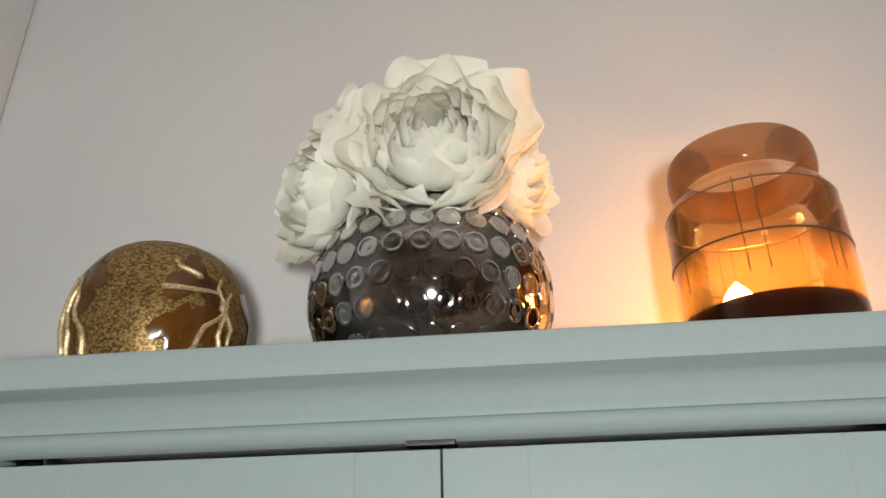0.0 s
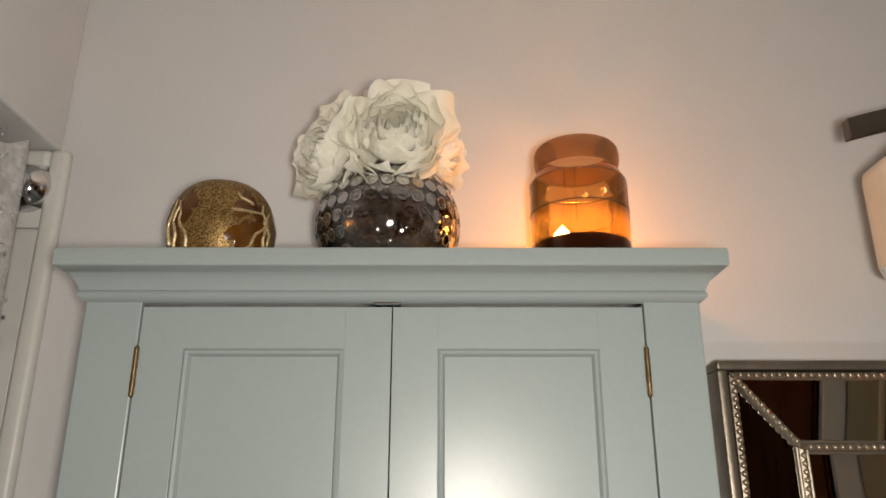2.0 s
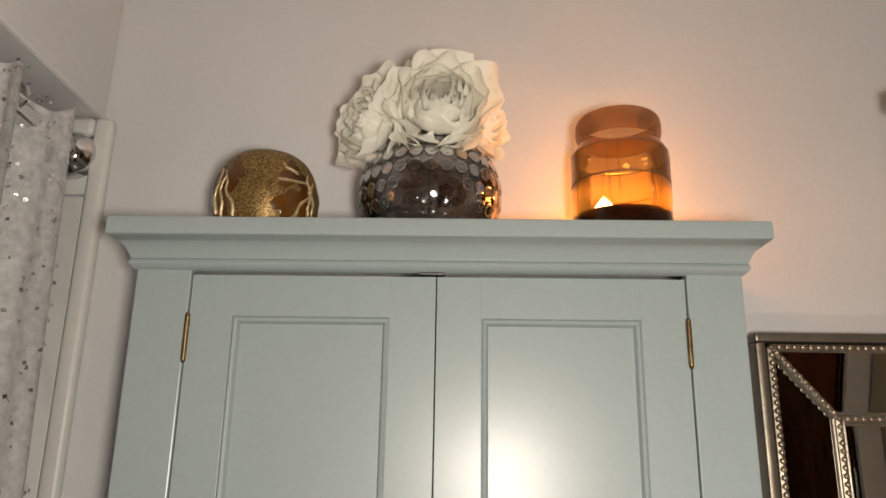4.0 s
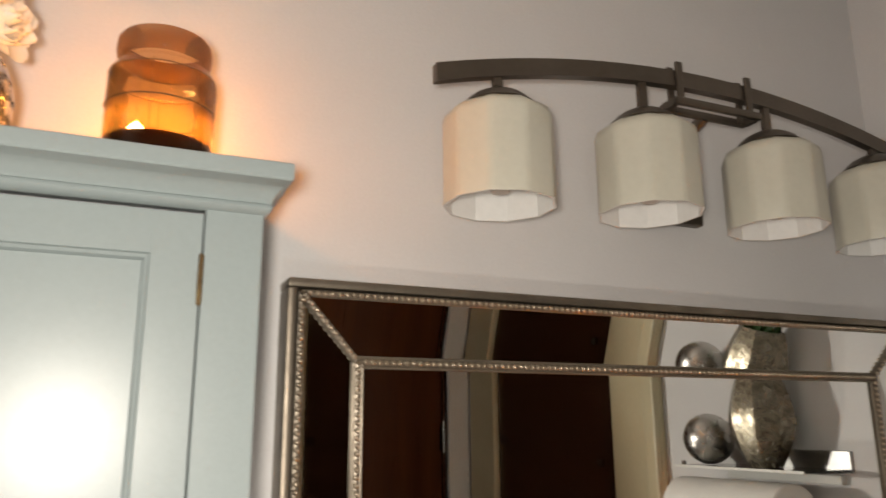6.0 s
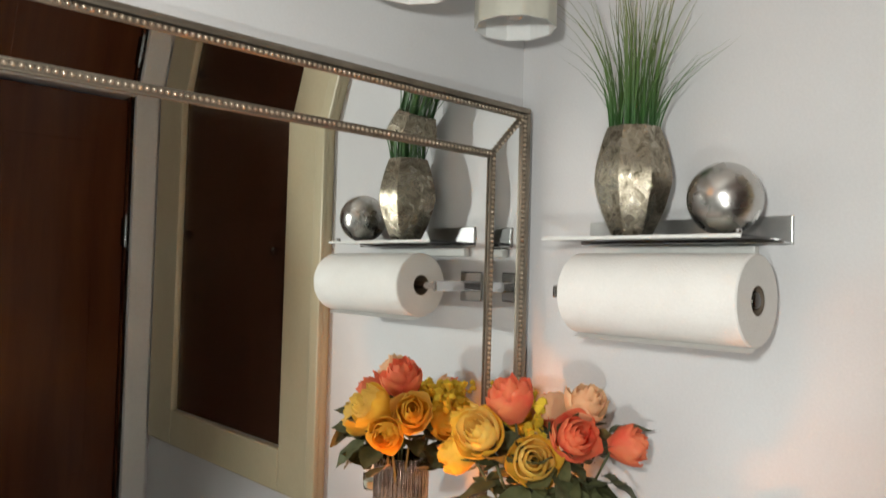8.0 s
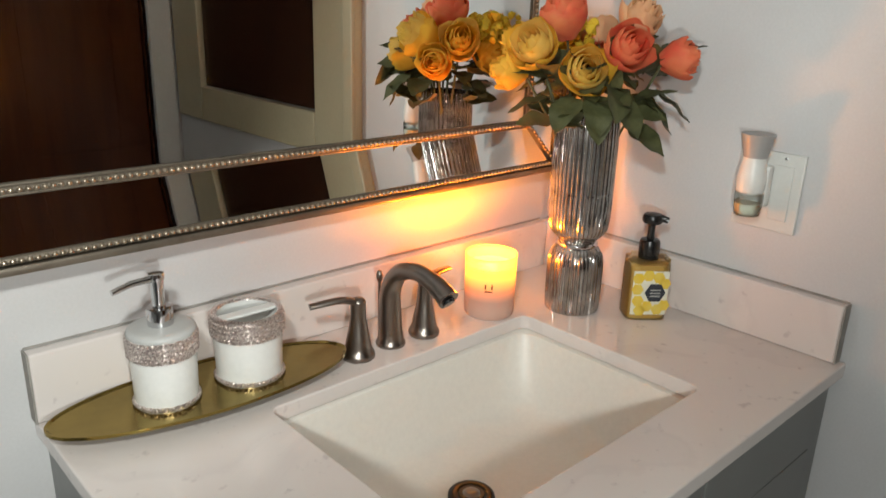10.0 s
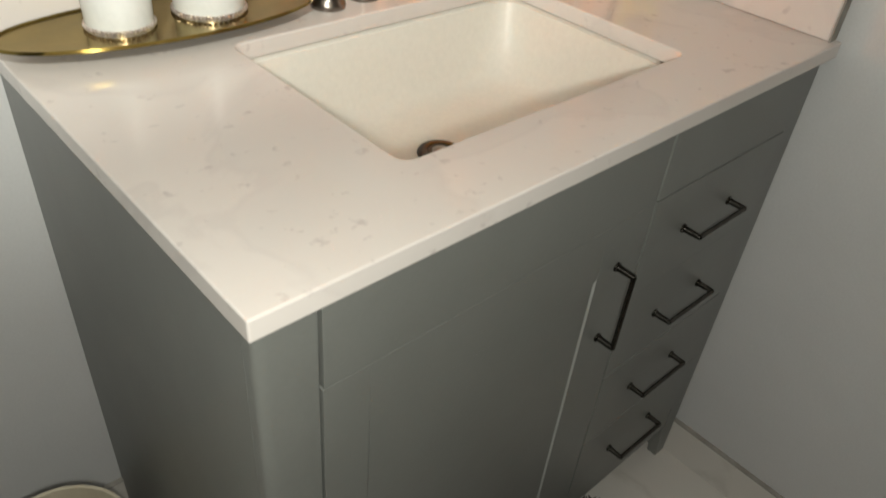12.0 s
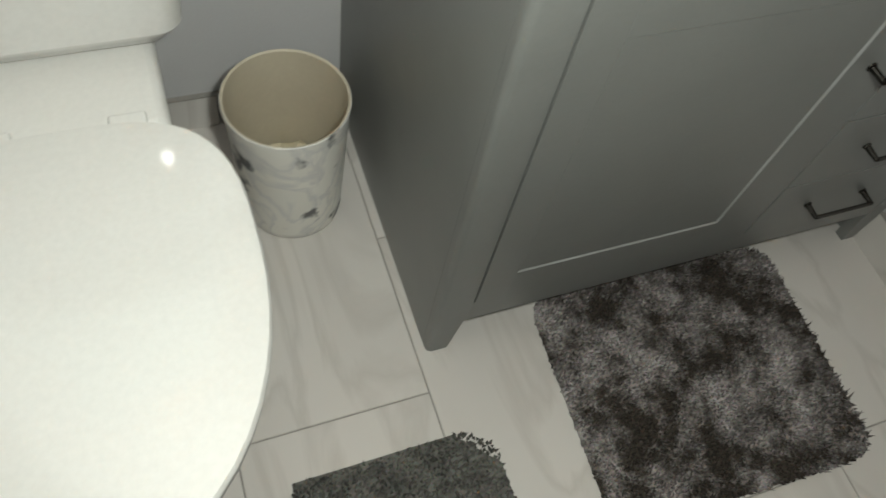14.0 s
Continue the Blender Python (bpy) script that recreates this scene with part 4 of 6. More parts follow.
orail = ring_corners(MX0 + 0.005, MX1 - 0.005, MZ0 + 0.005, MZ1 - 0.005, FY)
for i in range(4):
    a, b = Vector(orail[i]), Vector(orail[(i + 1) % 4])
    lo, hi = [min(a[k], b[k]) for k in range(3)], [max(a[k], b[k]) for k in range(3)]
    horiz = i % 2 == 0
    e = 0.005
    if horiz:
        fr = slab(lo[0] - e, hi[0] + e, FY - 0.003, -0.001, lo[2] - e, hi[2] + e, 0.0025, 2)
    else:
        fr = slab(lo[0] - e, hi[0] + e, FY - 0.0028, -0.001, lo[2] + e, hi[2] - e, 0.0025, 2)
    part("frame_side", fr, CHAMP, mir)
bead_sets = [(ring_corners(MX0 + 0.0155, MX1 - 0.0155, MZ0 + 0.0155, MZ1 - 0.0155, FY - 0.002), "outer"), (ring_corners(IX0 - 0.003, IX1 + 0.003, IZ0 - 0.003, IZ1 + 0.003, IY - 0.006), "inner")]
for cs4, kind_ in bead_sets:
    for i in range(4):
        o = new("bead_strip", bead_run(cs4[i], cs4[(i + 1) % 4]))
        o.parent = mir
        a, b = Vector(cs4[i]), Vector(cs4[(i + 1) % 4])
        part("bead_rail", tube([a + Vector((0, 0.0048, 0)), b + Vector((0, 0.0048, 0))], 0.0045, 8), CHAMP, mir)
        if kind_ == "inner":
            off = Vector((0, 0.003, 0))
            cdir = Vector(((IX0 + IX1) / 2, 0, (IZ0 + IZ1) / 2)) - (a + b) / 2
            cdir.y = 0
            cdir.normalize()
            part("bead_rail", tube([a + off + cdir * 0.005, b + off + cdir * 0.005], 0.0018, 8), CHAMP, mir)
            part("bead_rail", tube([a + off - cdir * 0.005, b + off - cdir * 0.005], 0.0018, 8), CHAMP, mir)
for i in range(4):
    a, b = Vector(bead_sets[0][0][i]), Vector(bead_sets[1][0][i])
    o = new("bead_strip", bead_run(a, b))
    o.parent = mir
    part("bead_rail", tube([a + Vector((0, 0.0048, 0)), b + Vector((0, 0.0048, 0))], 0.0045, 8), CHAMP, mir)

# ---------------- vanity light ----------------
lit = thing("vanity_light", (0, 0, 0), "four-shade bronze vanity light with arched bar and cream glass shades, unlit", "light")
LX = (-0.780, -0.572, -0.361, -0.151)
LC, LY = -0.4585, -0.112


def bar_z(x):
    return 2.090 - 0.058 * ((x - LC) / 0.40) ** 2


bar = bmesh.new()
prev = None
for k in range(33):
    x = LC - 0.40 + 0.80 * k / 32
    z = bar_z(x)
    s = [bar.verts.new((x, LY + dy, z + dz)) for dy, dz in ((-0.006, -0.011), (0.006, -0.011), (0.006, 0.011), (-0.006, 0.011))]
    if prev:
        for i in range(4):
            bar.faces.new((prev[i], prev[(i + 1) % 4], s[(i + 1) % 4], s[i]))
    else:
        bar.faces.new(s[::-1])
    prev = s
bar.faces.new(prev)
bmesh.ops.bevel(bar, geom=[e for e in bar.edges if e.calc_face_angle(0) > 1.0], offset=0.0012, segments=1, affect="EDGES")
part("bar", bar, BRONZE, lit)
part("wall_plate", slab(-0.518, -0.398, -0.018, 0.0, 1.926, 2.046, 0.004), BRONZE, lit)
part("wall_plate_face", slab(-0.508, -0.408, -0.024, -0.018, 1.936, 2.036, 0.004), BRONZE, lit)
arm = slab(-0.53, -0.386, LY + 0.010, LY + 0.018, 2.048, 2.058, 0.002)
slab(-0.53, -0.386, LY - 0.018, LY - 0.010, 2.048, 2.058, 0.002, bm=arm)
slab(-0.53, -0.522, LY - 0.010, LY + 0.010, 2.048, 2.058, bm=arm)
slab(-0.394, -0.386, LY - 0.010, LY + 0.010, 2.048, 2.058, bm=arm)
part("bracket", arm, BRONZE, lit)
part("bracket_arm", tube(smooth_line([(-0.458, -0.02, 2.0), (-0.458, -0.05, 2.03), (-0.458, LY + 0.014, 2.052)], 5), 0.008, 10), BRONZE, lit)
for x in (-0.516, -0.398):
    clip = slab(x - 0.005, x + 0.005, LY - 0.011, LY - 0.0065, 2.05, bar_z(x) + 0.022, 0.001)
    slab(x - 0.005, x + 0.005, LY + 0.0065, LY + 0.011, 2.05, bar_z(x) + 0.022, 0.001, bm=clip)
    part("clip", clip, BRONZE, lit)
for x, dz in zip(LX, (-0.010, 0.003, 0.006, 0.002)):
    zb = bar_z(x) - 0.011
    glass = lathe([(0.030, 2.017), (0.036, 2.014), (0.052, 2.008), (0.0615, 2.001), (0.065, 1.992), (0.065, 1.898), (0.0645, 1.896)], 10, start=radians(18))
    ups = [e for e in glass.edges if abs(e.verts[0].co.z - e.verts[1].co.z) > 0.05]
    bmesh.ops.bevel(glass, geom=ups, offset=0.006, segments=2, profile=0.5, affect="EDGES")
    sd = part("shade", glass, SHADE, lit, "cream frosted glass shade", smooth="soft")
    sd.location = (x, LY, dz)
    part("shade_lining", lathe([(0.0642, 1.896), (0.062, 1.896), (0.062, 1.985), (0.045, 2.002), (0.0, 2.006)], 10, start=radians(18)), SHADE_IN, sd, "white glass inside", smooth=False)
    part("socket", tube([(0, 0, 2.0), (0, 0, 1.916), (0, 0, 1.912)], [0.013, 0.0125, 0.010], 18), BULB, sd)
    part("shade_cap", turned([(0, 2.034), (0.012, 2.034), (0.030, 2.026), (0.041, 2.016), (0.041, 2.011), (0.0, 2.010)], 28, 2), BRONZE, sd, "bronze cap")
    part("stem", slab(x - 0.006, x + 0.006, LY - 0.004, LY + 0.004, 2.03, zb + 0.002, 0.001), BRONZE, lit)

# ---------------- shelf and paper towel on the east wall ----------------
shf = thing("glass_shelf", (0, 0, 1.575), "small glass shelf on a brushed metal wall rail", "shelf")
part("shelf_pane", slab(-0.120, -0.004, -0.463, -0.152, -0.004, 0.0, 0.001), FROST, shf)
part("shelf_edge", slab(-0.1225, -0.120, -0.463, -0.152, -0.0045, 0.0005, 0.0005), TRIM, shf, "pale polished glass edge")
part("wall_rail", slab(-0.006, 0.0, -0.478, -0.156, -0.008, 0.030, 0.001), ALU, shf, "brushed metal rail")
part("support_bar", slab(-0.014, -0.0005, -0.432, -0.172, -0.026, -0.010, 0.0015), TRIM, shf, "pale bar under the shelf")
part("shelf_lip", slab(-0.03, -0.004, -0.478, -0.156, -0.0075, -0.0045, 0.001), CHROME, shf)
part("rail_stop", turned([(0, 0), (0.004, 0), (0.004, 0.006), (0, 0.008)], 12), CHROME, shf).location = (-0.105, -0.452, 0.0006)
ST = 1.5757

mv = thing("grass_vase", (-0.072, -0.276, ST), "eight-sided mercury glass vase with crackled silver finish", "vase", turn=14)
part("vase_body", lathe([(p[0], p[1]) for p in smooth_line([(0, 0.0, 0), (0.026, 0.0, 0), (0.031, 0.004, 0), (0.046, 0.035, 0), (0.057, 0.072, 0), (0.0575, 0.095, 0), (0.050, 0.128, 0), (0.041, 0.155, 0), (0.038, 0.155, 0), (0.047, 0.125, 0), (0.053, 0.09, 0), (0.04, 0.03, 0), (0, 0.008, 0)], 3)], 8), MERCURY, mv)
gr = thing("grass_spray", (-0.072, -0.276, ST), "tall green artificial grass standing in the vase", "plant")
gv, gf, gm = [], [], []
rnd = random.Random(4)
for k in range(130):
    a = rnd.uniform(0, 2 * math.pi)
    r0 = 0.033 * math.sqrt(rnd.random())
    lean = rnd.uniform(0.005, 0.150) * (0.25 + 0.75 * r0 / 0.033)
    h = rnd.uniform(0.15, 0.32)
    tw = rnd.uniform(0, math.pi)
    wid = rnd.uniform(0.0010, 0.0018)
    base = Vector((r0 * math.cos(a), r0 * math.sin(a), 0.10))
    dirv = Vector((math.cos(a) * 0.62, math.sin(a), 0))
    b0 = len(gv)
    for j in range(8):
        v = j / 7
        c = base + dirv * lean * v ** 3.0 * 0.95 + Vector((0, 0, h * v - 0.05 * lean * v ** 3))
        c += Vector((math.cos(tw * 3), math.sin(tw * 3), 0)) * 0.010 * v * v * math.sin(v * 7 + tw * 5)
        w = wid * (1 - v ** 2.2 * 0.9)
        s = Vector((math.cos(tw), math.sin(tw), 0)) * w
        gv += [tuple(c - s), tuple(c + s)]
    for j in range(7):
        q = b0 + 2 * j
        gf.append((q, q + 1, q + 3, q + 2))
me = bpy.data.meshes.new("grass")
me.from_pydata(gv, [], gf)
GRASS = surface("grass_green", (0.10, 0.15, 0.04), (0.28, 0.32, 0.12), 14, 0.5)
GRASS_TIP = GRASS.node_tree.nodes
gt = GRASS_TIP.new("ShaderNodeTexCoord")
gs = GRASS_TIP.new("ShaderNodeSeparateXYZ")
gl_ = GRASS.node_tree.links
gl_.new(gt.outputs["Object"], gs.inputs[0])
grr = ramp_node(GRASS_TIP, [(0.15, (0.025, 0.10, 0.022)), (0.24, (0.085, 0.15, 0.035)), (0.36, (0.22, 0.23, 0.09))])
gl_.new(gs.outputs[2], grr.inputs["Fac"])
gl_.new(grr.outputs["Color"], GRASS_TIP["Principled BSDF"].inputs["Base Color"])
me.materials.append(GRASS)
o = new("grass", me)
o.parent = gr
tagged(o, kind="stuff")

ball = thing("silver_ball", (-0.070, -0.416, ST), "matt silver decorative glass ball", "ornament")
bb = bmesh.new()
bmesh.ops.create_uvsphere(bb, u_segments=40, v_segments=24, radius=0.0485)
part("ball_shell", bb, SILVER, ball).location = (0, 0, 0.0485)

pt = thing("paper_towel_roll", (-0.092, 0, 1.493), "full roll of white paper towel on its holder", "paper towel")
roll = lathe([(0.019, 0.0), (0.0570, 0.0), (0.0590, 0.002), (0.0590, 0.266), (0.0570, 0.268), (0.019, 0.268)], 56)
part("paper", roll, PAPER, pt).matrix_local = pose(0, -0.204, 0, 90, 0, 0)
part("core", lathe([(0.019, 0.0005), (0.019, 0.2675), (0.0175, 0.2675), (0.0175, 0.0005), (0.019, 0.0005)], 32), CARD, pt, "cardboard core").matrix_local = pose(0, -0.204, 0, 90, 0, 0)
sheetv = bmesh.new()
rows = []
for j in range(6):
    a = radians(-90 - 4 * j)
    rr = 0.0593 + 0.0007 * j
    rows.append([sheetv.verts.new((-rr * math.sin(-a) * 0 + rr * math.cos(a), y, rr * math.sin(a) - 0.001 * j)) for y in (-0.205, -0.28, -0.38, -0.471)])
for a, b in zip(rows, rows[1:]):
    for i in range(3):
        sheetv.faces.new((a[i], a[i + 1], b[i + 1], b[i]))
part("loose_sheet", sheetv, PAPER, pt)
hd = thing("towel_holder", (0, 0, 1.493), "polished chrome paper towel holder fixed to the wall", "holder")
part("holder_rod", tube([(-0.092, -0.160, 0), (-0.092, -0.466, 0)], 0.0065, 14), CHROME, hd)
part("holder_arm", slab(-0.10, 0.0, -0.166, -0.156, -0.010, 0.010, 0.003), CHROME, hd)
part("holder_plate", slab(-0.006, 0.0, -0.190, -0.132, -0.028, 0.028, 0.003), CHROME, hd)
part("holder_cap", turned([(0, -0.004), (0.011, -0.002), (0.012, 0.004), (0.009, 0.008), (0, 0.009)], 24), DARKNICKEL, hd).matrix_local = pose(-0.092, -0.464, 0, 90, 0, 0)

# outlet with air freshener
ol = thing("wall_outlet", (0, -0.4085, 1.101), "white wall outlet plate", "outlet")
part("plate", slab(-0.006, 0.0, -0.048, 0.048, -0.058, 0.058, 0.002), PLASTIC, ol)
part("socket_face", slab(-0.0085, -0.006, -0.034, -0.006, -0.04, 0.04, 0.001), PLASTIC, ol)
part("socket_face", slab(-0.0085, -0.006, 0.006, 0.034, -0.04, 0.04, 0.001), PLASTIC, ol)
for y in (-0.02, 0.02):
    part("screw", turned([(0, 0.0012), (0.002, 0.001), (0.0025, 0)], 10), CHROME, ol).matrix_local = pose(-0.0062, y, 0.05, 0, -90, 0)
af = thing("air_freshener", (-0.0088, -0.398, 1.11), "white plug-in air freshener with grey top and clear bottle", "air freshener")
part("housing", turned([(0.014, -0.012), (0.019, -0.006), (0.020, 0.012), (0.0165, 0.035), (0.016, 0.043)], 28), PLASTIC, af).location = (-0.030, 0, 0)
part("lid", turned([(0.0165, 0.043), (0.0185, 0.056), (0.023, 0.074), (0.0205, 0.0755), (0.0, 0.073)], 28), PLASTIC_G, af, "grey flared top").location = (-0.030, 0, 0)
part("bottle", turned([(0.0, -0.042), (0.015, -0.042), (0.0185, -0.037), (0.020, -0.012), (0.0165, -0.006), (0.009, -0.003)], 24, 3), FROST, af, "clear scent bottle").location = (-0.030, 0, 0)
part("scent_oil", turned([(0.0, -0.040), (0.013, -0.040), (0.017, -0.035), (0.0175, -0.024), (0.0, -0.0235)], 24, 2), LABEL_W, af).location = (-0.030, 0, 0)
part("plug_back", slab(-0.016, -0.0002, -0.018, 0.018, -0.03, 0.03, 0.004), PLASTIC, af)

# ---------------- vanity ----------------
VX0, VF, CTZ = -0.895, -0.547, 0.88
van = thing("vanity_cabinet", (0, 0, 0), "grey painted bathroom vanity with a door and four drawers", "vanity")
part("side_panel", prism([(VX0, VF + 0.02), (VX0 + 0.018, VF + 0.02), (VX0 + 0.018, -0.002), (VX0, -0.002)], 0.0, 0.8575), GREY, van)
part("side_panel", slab(-0.022, -0.003, VF + 0.02, -0.002, 0.0, 0.8575), GREY, van)
part("back_panel", slab(VX0 + 0.018, -0.022, -0.012, -0.002, 0.09, 0.8575), GREY, van)
part("bottom_panel", slab(VX0 + 0.018, -0.022, VF + 0.02, -0.012, 0.09, 0.108), GREY, van)


def leg_stile(x0, x1, xin):
    """Front stile that runs down into a tapered foot."""
    s = 1 if xin > x0 else -1
    bm = bmesh.new()
    out = [(x0, 0.0), (x0 + s * 0.036, 0.0), (x0 + s * 0.05, 0.098), (x1, 0.098), (x1, 0.8575), (x0, 0.8575)]
    a = [bm.verts.new((x, VF, z)) for x, z in out]
    b = [bm.verts.new((x, VF + 0.021, z)) for x, z in out]
    bm.faces.new(a)
    bm.faces.new(b[::-1])
    for i in range(6):
        bm.faces.new((a[i], b[i], b[(i + 1) % 6], a[(i + 1) % 6]))
    bmesh.ops.recalc_face_normals(bm, faces=bm.faces[:])
    corner = [e for e in bm.edges if all(abs(v.co.x - x0) < 1e-5 and abs(v.co.y - VF) < 1e-5 for v in e.verts)]
    bmesh.ops.bevel(bm, geom=corner, offset=0.010, segments=5, profile=0.5, affect="EDGES")
    sharp = [e for e in bm.edges if e.calc_face_angle(0) > 0.6]
    bmesh.ops.bevel(bm, geom=sharp, offset=0.0016, segments=2, profile=0.5, affect="EDGES")
    return bm


part("leg_stile", leg_stile(VX0, VX0 + 0.055, 0), GREY, van)
part("leg_stile", leg_stile(-0.003, -0.05, -1), GREY, van)
part("bottom_rail", slab(VX0 + 0.055, -0.05, VF + 0.001, VF + 0.02, 0.098, 0.161, 0.001), GREY, van)
part("top_rail", slab(VX0 + 0.055, -0.05, VF + 0.004, VF + 0.02, 0.800, 0.8575), GREY, van)
part("inner_face", slab(VX0 + 0.055, -0.05, VF + 0.012, VF + 0.02, 0.162, 0.80), GREY, van)
# false front over the door, then the shaker door
part("false_front", slab(VX0 + 0.057, -0.367, VF - 0.003, VF + 0.012, 0.7572, 0.8535, 0.0004), GREY, van)
DX0, DX1, DZ0, DZ1 = VX0 + 0.0558, -0.367, 0.163, 0.7565
vd = part("door", slab(DX0, DX0 + 0.050, VF - 0.003, VF + 0.012, DZ0, DZ1, 0.0003), GREY, van)
part("door_stile", slab(DX1 - 0.086, DX1, VF - 0.003, VF + 0.012, DZ0, DZ1, 0.0003), GREY, vd)
part("door_rail", slab(DX0 + 0.050, DX1 - 0.086, VF - 0.003, VF + 0.012, DZ0, 0.234, 0.0), GREY, vd)
part("door_rail", slab(DX0 + 0.050, DX1 - 0.086, VF - 0.003, VF + 0.012, DZ1 - 0.075, DZ1, 0.0003), GREY, vd)
part("door_panel", slab(DX0 + 0.050, DX1 - 0.086, VF - 0.0016, VF + 0.010, 0.234, DZ1 - 0.075), GREY, vd)
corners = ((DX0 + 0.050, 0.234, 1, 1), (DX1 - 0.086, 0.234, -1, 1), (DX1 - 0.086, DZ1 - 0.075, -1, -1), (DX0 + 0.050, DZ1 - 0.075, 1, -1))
# bottom and right bevels carry a painted highlight; the others stay plain grey
for k, (mt, note) in enumerate(((GREY_LIT_EDGE, "bevel in lighter grey, painted as catching the light"), (GREY_LIT_EDGE, "bevel in lighter grey, painted as catching the light"), (GREY, ""), (GREY, ""))):
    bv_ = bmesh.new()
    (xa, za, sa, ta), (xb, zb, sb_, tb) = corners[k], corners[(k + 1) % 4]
    w_ = 0.005 if mt is GREY_LIT_EDGE else 0.0022
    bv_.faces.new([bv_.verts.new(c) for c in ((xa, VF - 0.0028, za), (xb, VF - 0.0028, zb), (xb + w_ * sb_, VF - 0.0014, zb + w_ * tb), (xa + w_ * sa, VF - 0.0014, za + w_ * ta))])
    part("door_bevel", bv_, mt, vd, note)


def pull(parent, centre, length, upright):
    """Square-footed bar pull."""
    h = length / 2
    ends = [(0, 0, -h), (0, 0, h)] if upright else [(-h, 0, 0), (h, 0, 0)]
    bm = tube([Vector(e) + Vector((0, -0.026, 0)) for e in ends], 0.0034, 10)
    for e in ends:
        e = Vector(e)
        tube([e + Vector((0, 0.0, 0)), e + Vector((0, -0.0275, 0))], [0.0048, 0.0038], 10, bm=bm)
        join(bm, turned([(0, 0.003), (0.0056, 0.003), (0.0064, 0.0012), (0.0064, 0.0)], 18, 2), Matrix.Translation(e) @ Matrix.Rotation(radians(90), 4, "X"))
    o = part("handle", bm, DARKNICKEL, parent, "dark nickel bar pull")
    o.location = centre
    return o


pull(vd, (-0.416, VF - 0.003, 0.625), 0.118, True)
for k, zc in enumerate((0.680, 0.529, 0.374, 0.220)):
    dw = part("drawer_front", slab(-0.362, -0.052, VF - 0.003, VF + 0.012, zc - 0.0765 if k < 3 else 0.163, zc + 0.0752, 0.0008), GREY, van)
    pull(dw, (-0.216, VF - 0.003, zc), 0.112, False)
part("false_front", slab(-0.362, -0.052, VF - 0.003, VF + 0.012, 0.757, 0.8535, 0.0018), GREY, van)

ctp = thing("countertop", (0, 0, 0), "white speckled quartz countertop with low splash boards", "countertop")
SX0, SX1, SY0, SY1 = -0.688, -0.232, -0.462, -0.156
CF_, CL_ = -0.560, -0.905
hole = rounded(SX0, SX1, SY0, SY1, 0.013, 6)


def counter_mesh(z0, z1):
    bm = bmesh.new()
    outer = [(CL_, CF_), (-0.0015, CF_), (-0.0015, -0.0015), (CL_, -0.0015)]
    res = []
    for z in (z0, z1):
        o = [bm.verts.new((x, y, z)) for x, y in outer]
        h = [bm.verts.new((x, y, z)) for x, y in hole]
        eo = [bm.edges.new((o[i], o[(i + 1) % 4])) for i in range(4)]
        eh = [bm.edges.new((h[i], h[(i + 1) % len(h)])) for i in range(len(h)) if h[i] != h[(i + 1) % len(h)]]
        bmesh.ops.triangle_fill(bm, edges=eo + eh, use_beauty=True)
        res.append((o, h))
    for (a, b) in ((res[0][0], res[1][0]), (res[0][1], res[1][1])):
        k = len(a)
        for i in range(k):
            bm.faces.new((a[i], a[(i + 1) % k], b[(i + 1) % k], b[i]))
    bmesh.ops.recalc_face_normals(bm, faces=bm.faces[:])
    rim = [e for e in bm.edges if len(e.link_faces) == 2 and e.calc_face_angle(0) > 1.0]
    bmesh.ops.bevel(bm, geom=rim, offset=0.002, segments=2, profile=0.5, affect="EDGES")
    return bm


part("slab", counter_mesh(0.858, CTZ), COUNTER, ctp)
part("back_splash", slab(CL_, -0.0215, -0.020, -0.001, CTZ + 0.0003, 0.966, 0.0025), COUNTER, ctp)
part("side_splash", slab(-0.0205, -0.001, -0.548, -0.001, CTZ + 0.0003, 0.966, 0.0025), COUNTER, ctp)
part("splash_seal", slab(CL_, -0.0215, -0.0015, -0.0002, 0.966, 0.9685), GROUT, ctp, "grey sealant line")
part("splash_seal", slab(-0.0015, -0.0002, -0.548, -0.0015, 0.966, 0.9685), GROUT, ctp, "grey sealant line")

part("splash_seal", slab(-0.0205, -0.001, -0.5505, -0.5482, CTZ + 0.0003, 0.967), GROUT, ctp, "grey sealant line")
part("splash_seal", slab(CL_ - 0.0022, CL_, -0.020, -0.001, CTZ + 0.0003, 0.967), GROUT, ctp, "grey sealant line")

sink = thing("basin", (0, 0, 0), "rectangular undermounted white porcelain basin", "sink")
bm = bmesh.new()
rows = []
for ins, z, r in ((-0.008, 0.8575, 0.028), (0.002, 0.853, 0.030), (0.014, 0.80, 0.055), (0.028, 0.765, 0.075), (0.045, 0.748, 0.085), (0.08, 0.742, 0.085)):
    rows.append([bm.verts.new((x, y, z)) for x, y in rounded(SX0 + ins, SX1 - ins, SY0 + ins * 0.8, SY1 - ins * 0.8, r, 6)])
for a, b in zip(rows, rows[1:]):
    k = len(a)
    for i in range(k):
        bm.faces.new((a[i], b[i], b[(i + 1) % k], a[(i + 1) % k]))
ce = bm.verts.new((-0.475, -0.295, 0.738))
for i in range(len(rows[-1])):
    bm.faces.new((rows[-1][i], ce, rows[-1][(i + 1) % len(rows[-1])]))
part("bowl", bm, PORC_SINK, sink)
dr_ = part("drain", turned([(0, 0.001), (0.014, 0.001), (0.017, 0.004), (0.026, 0.005), (0.030, 0.003), (0.031, 0.0)], 32, 3), BLACKCHROME, sink, "dark bronze drain ring")
dr_.location = (-0.482, -0.298, 0.7395)
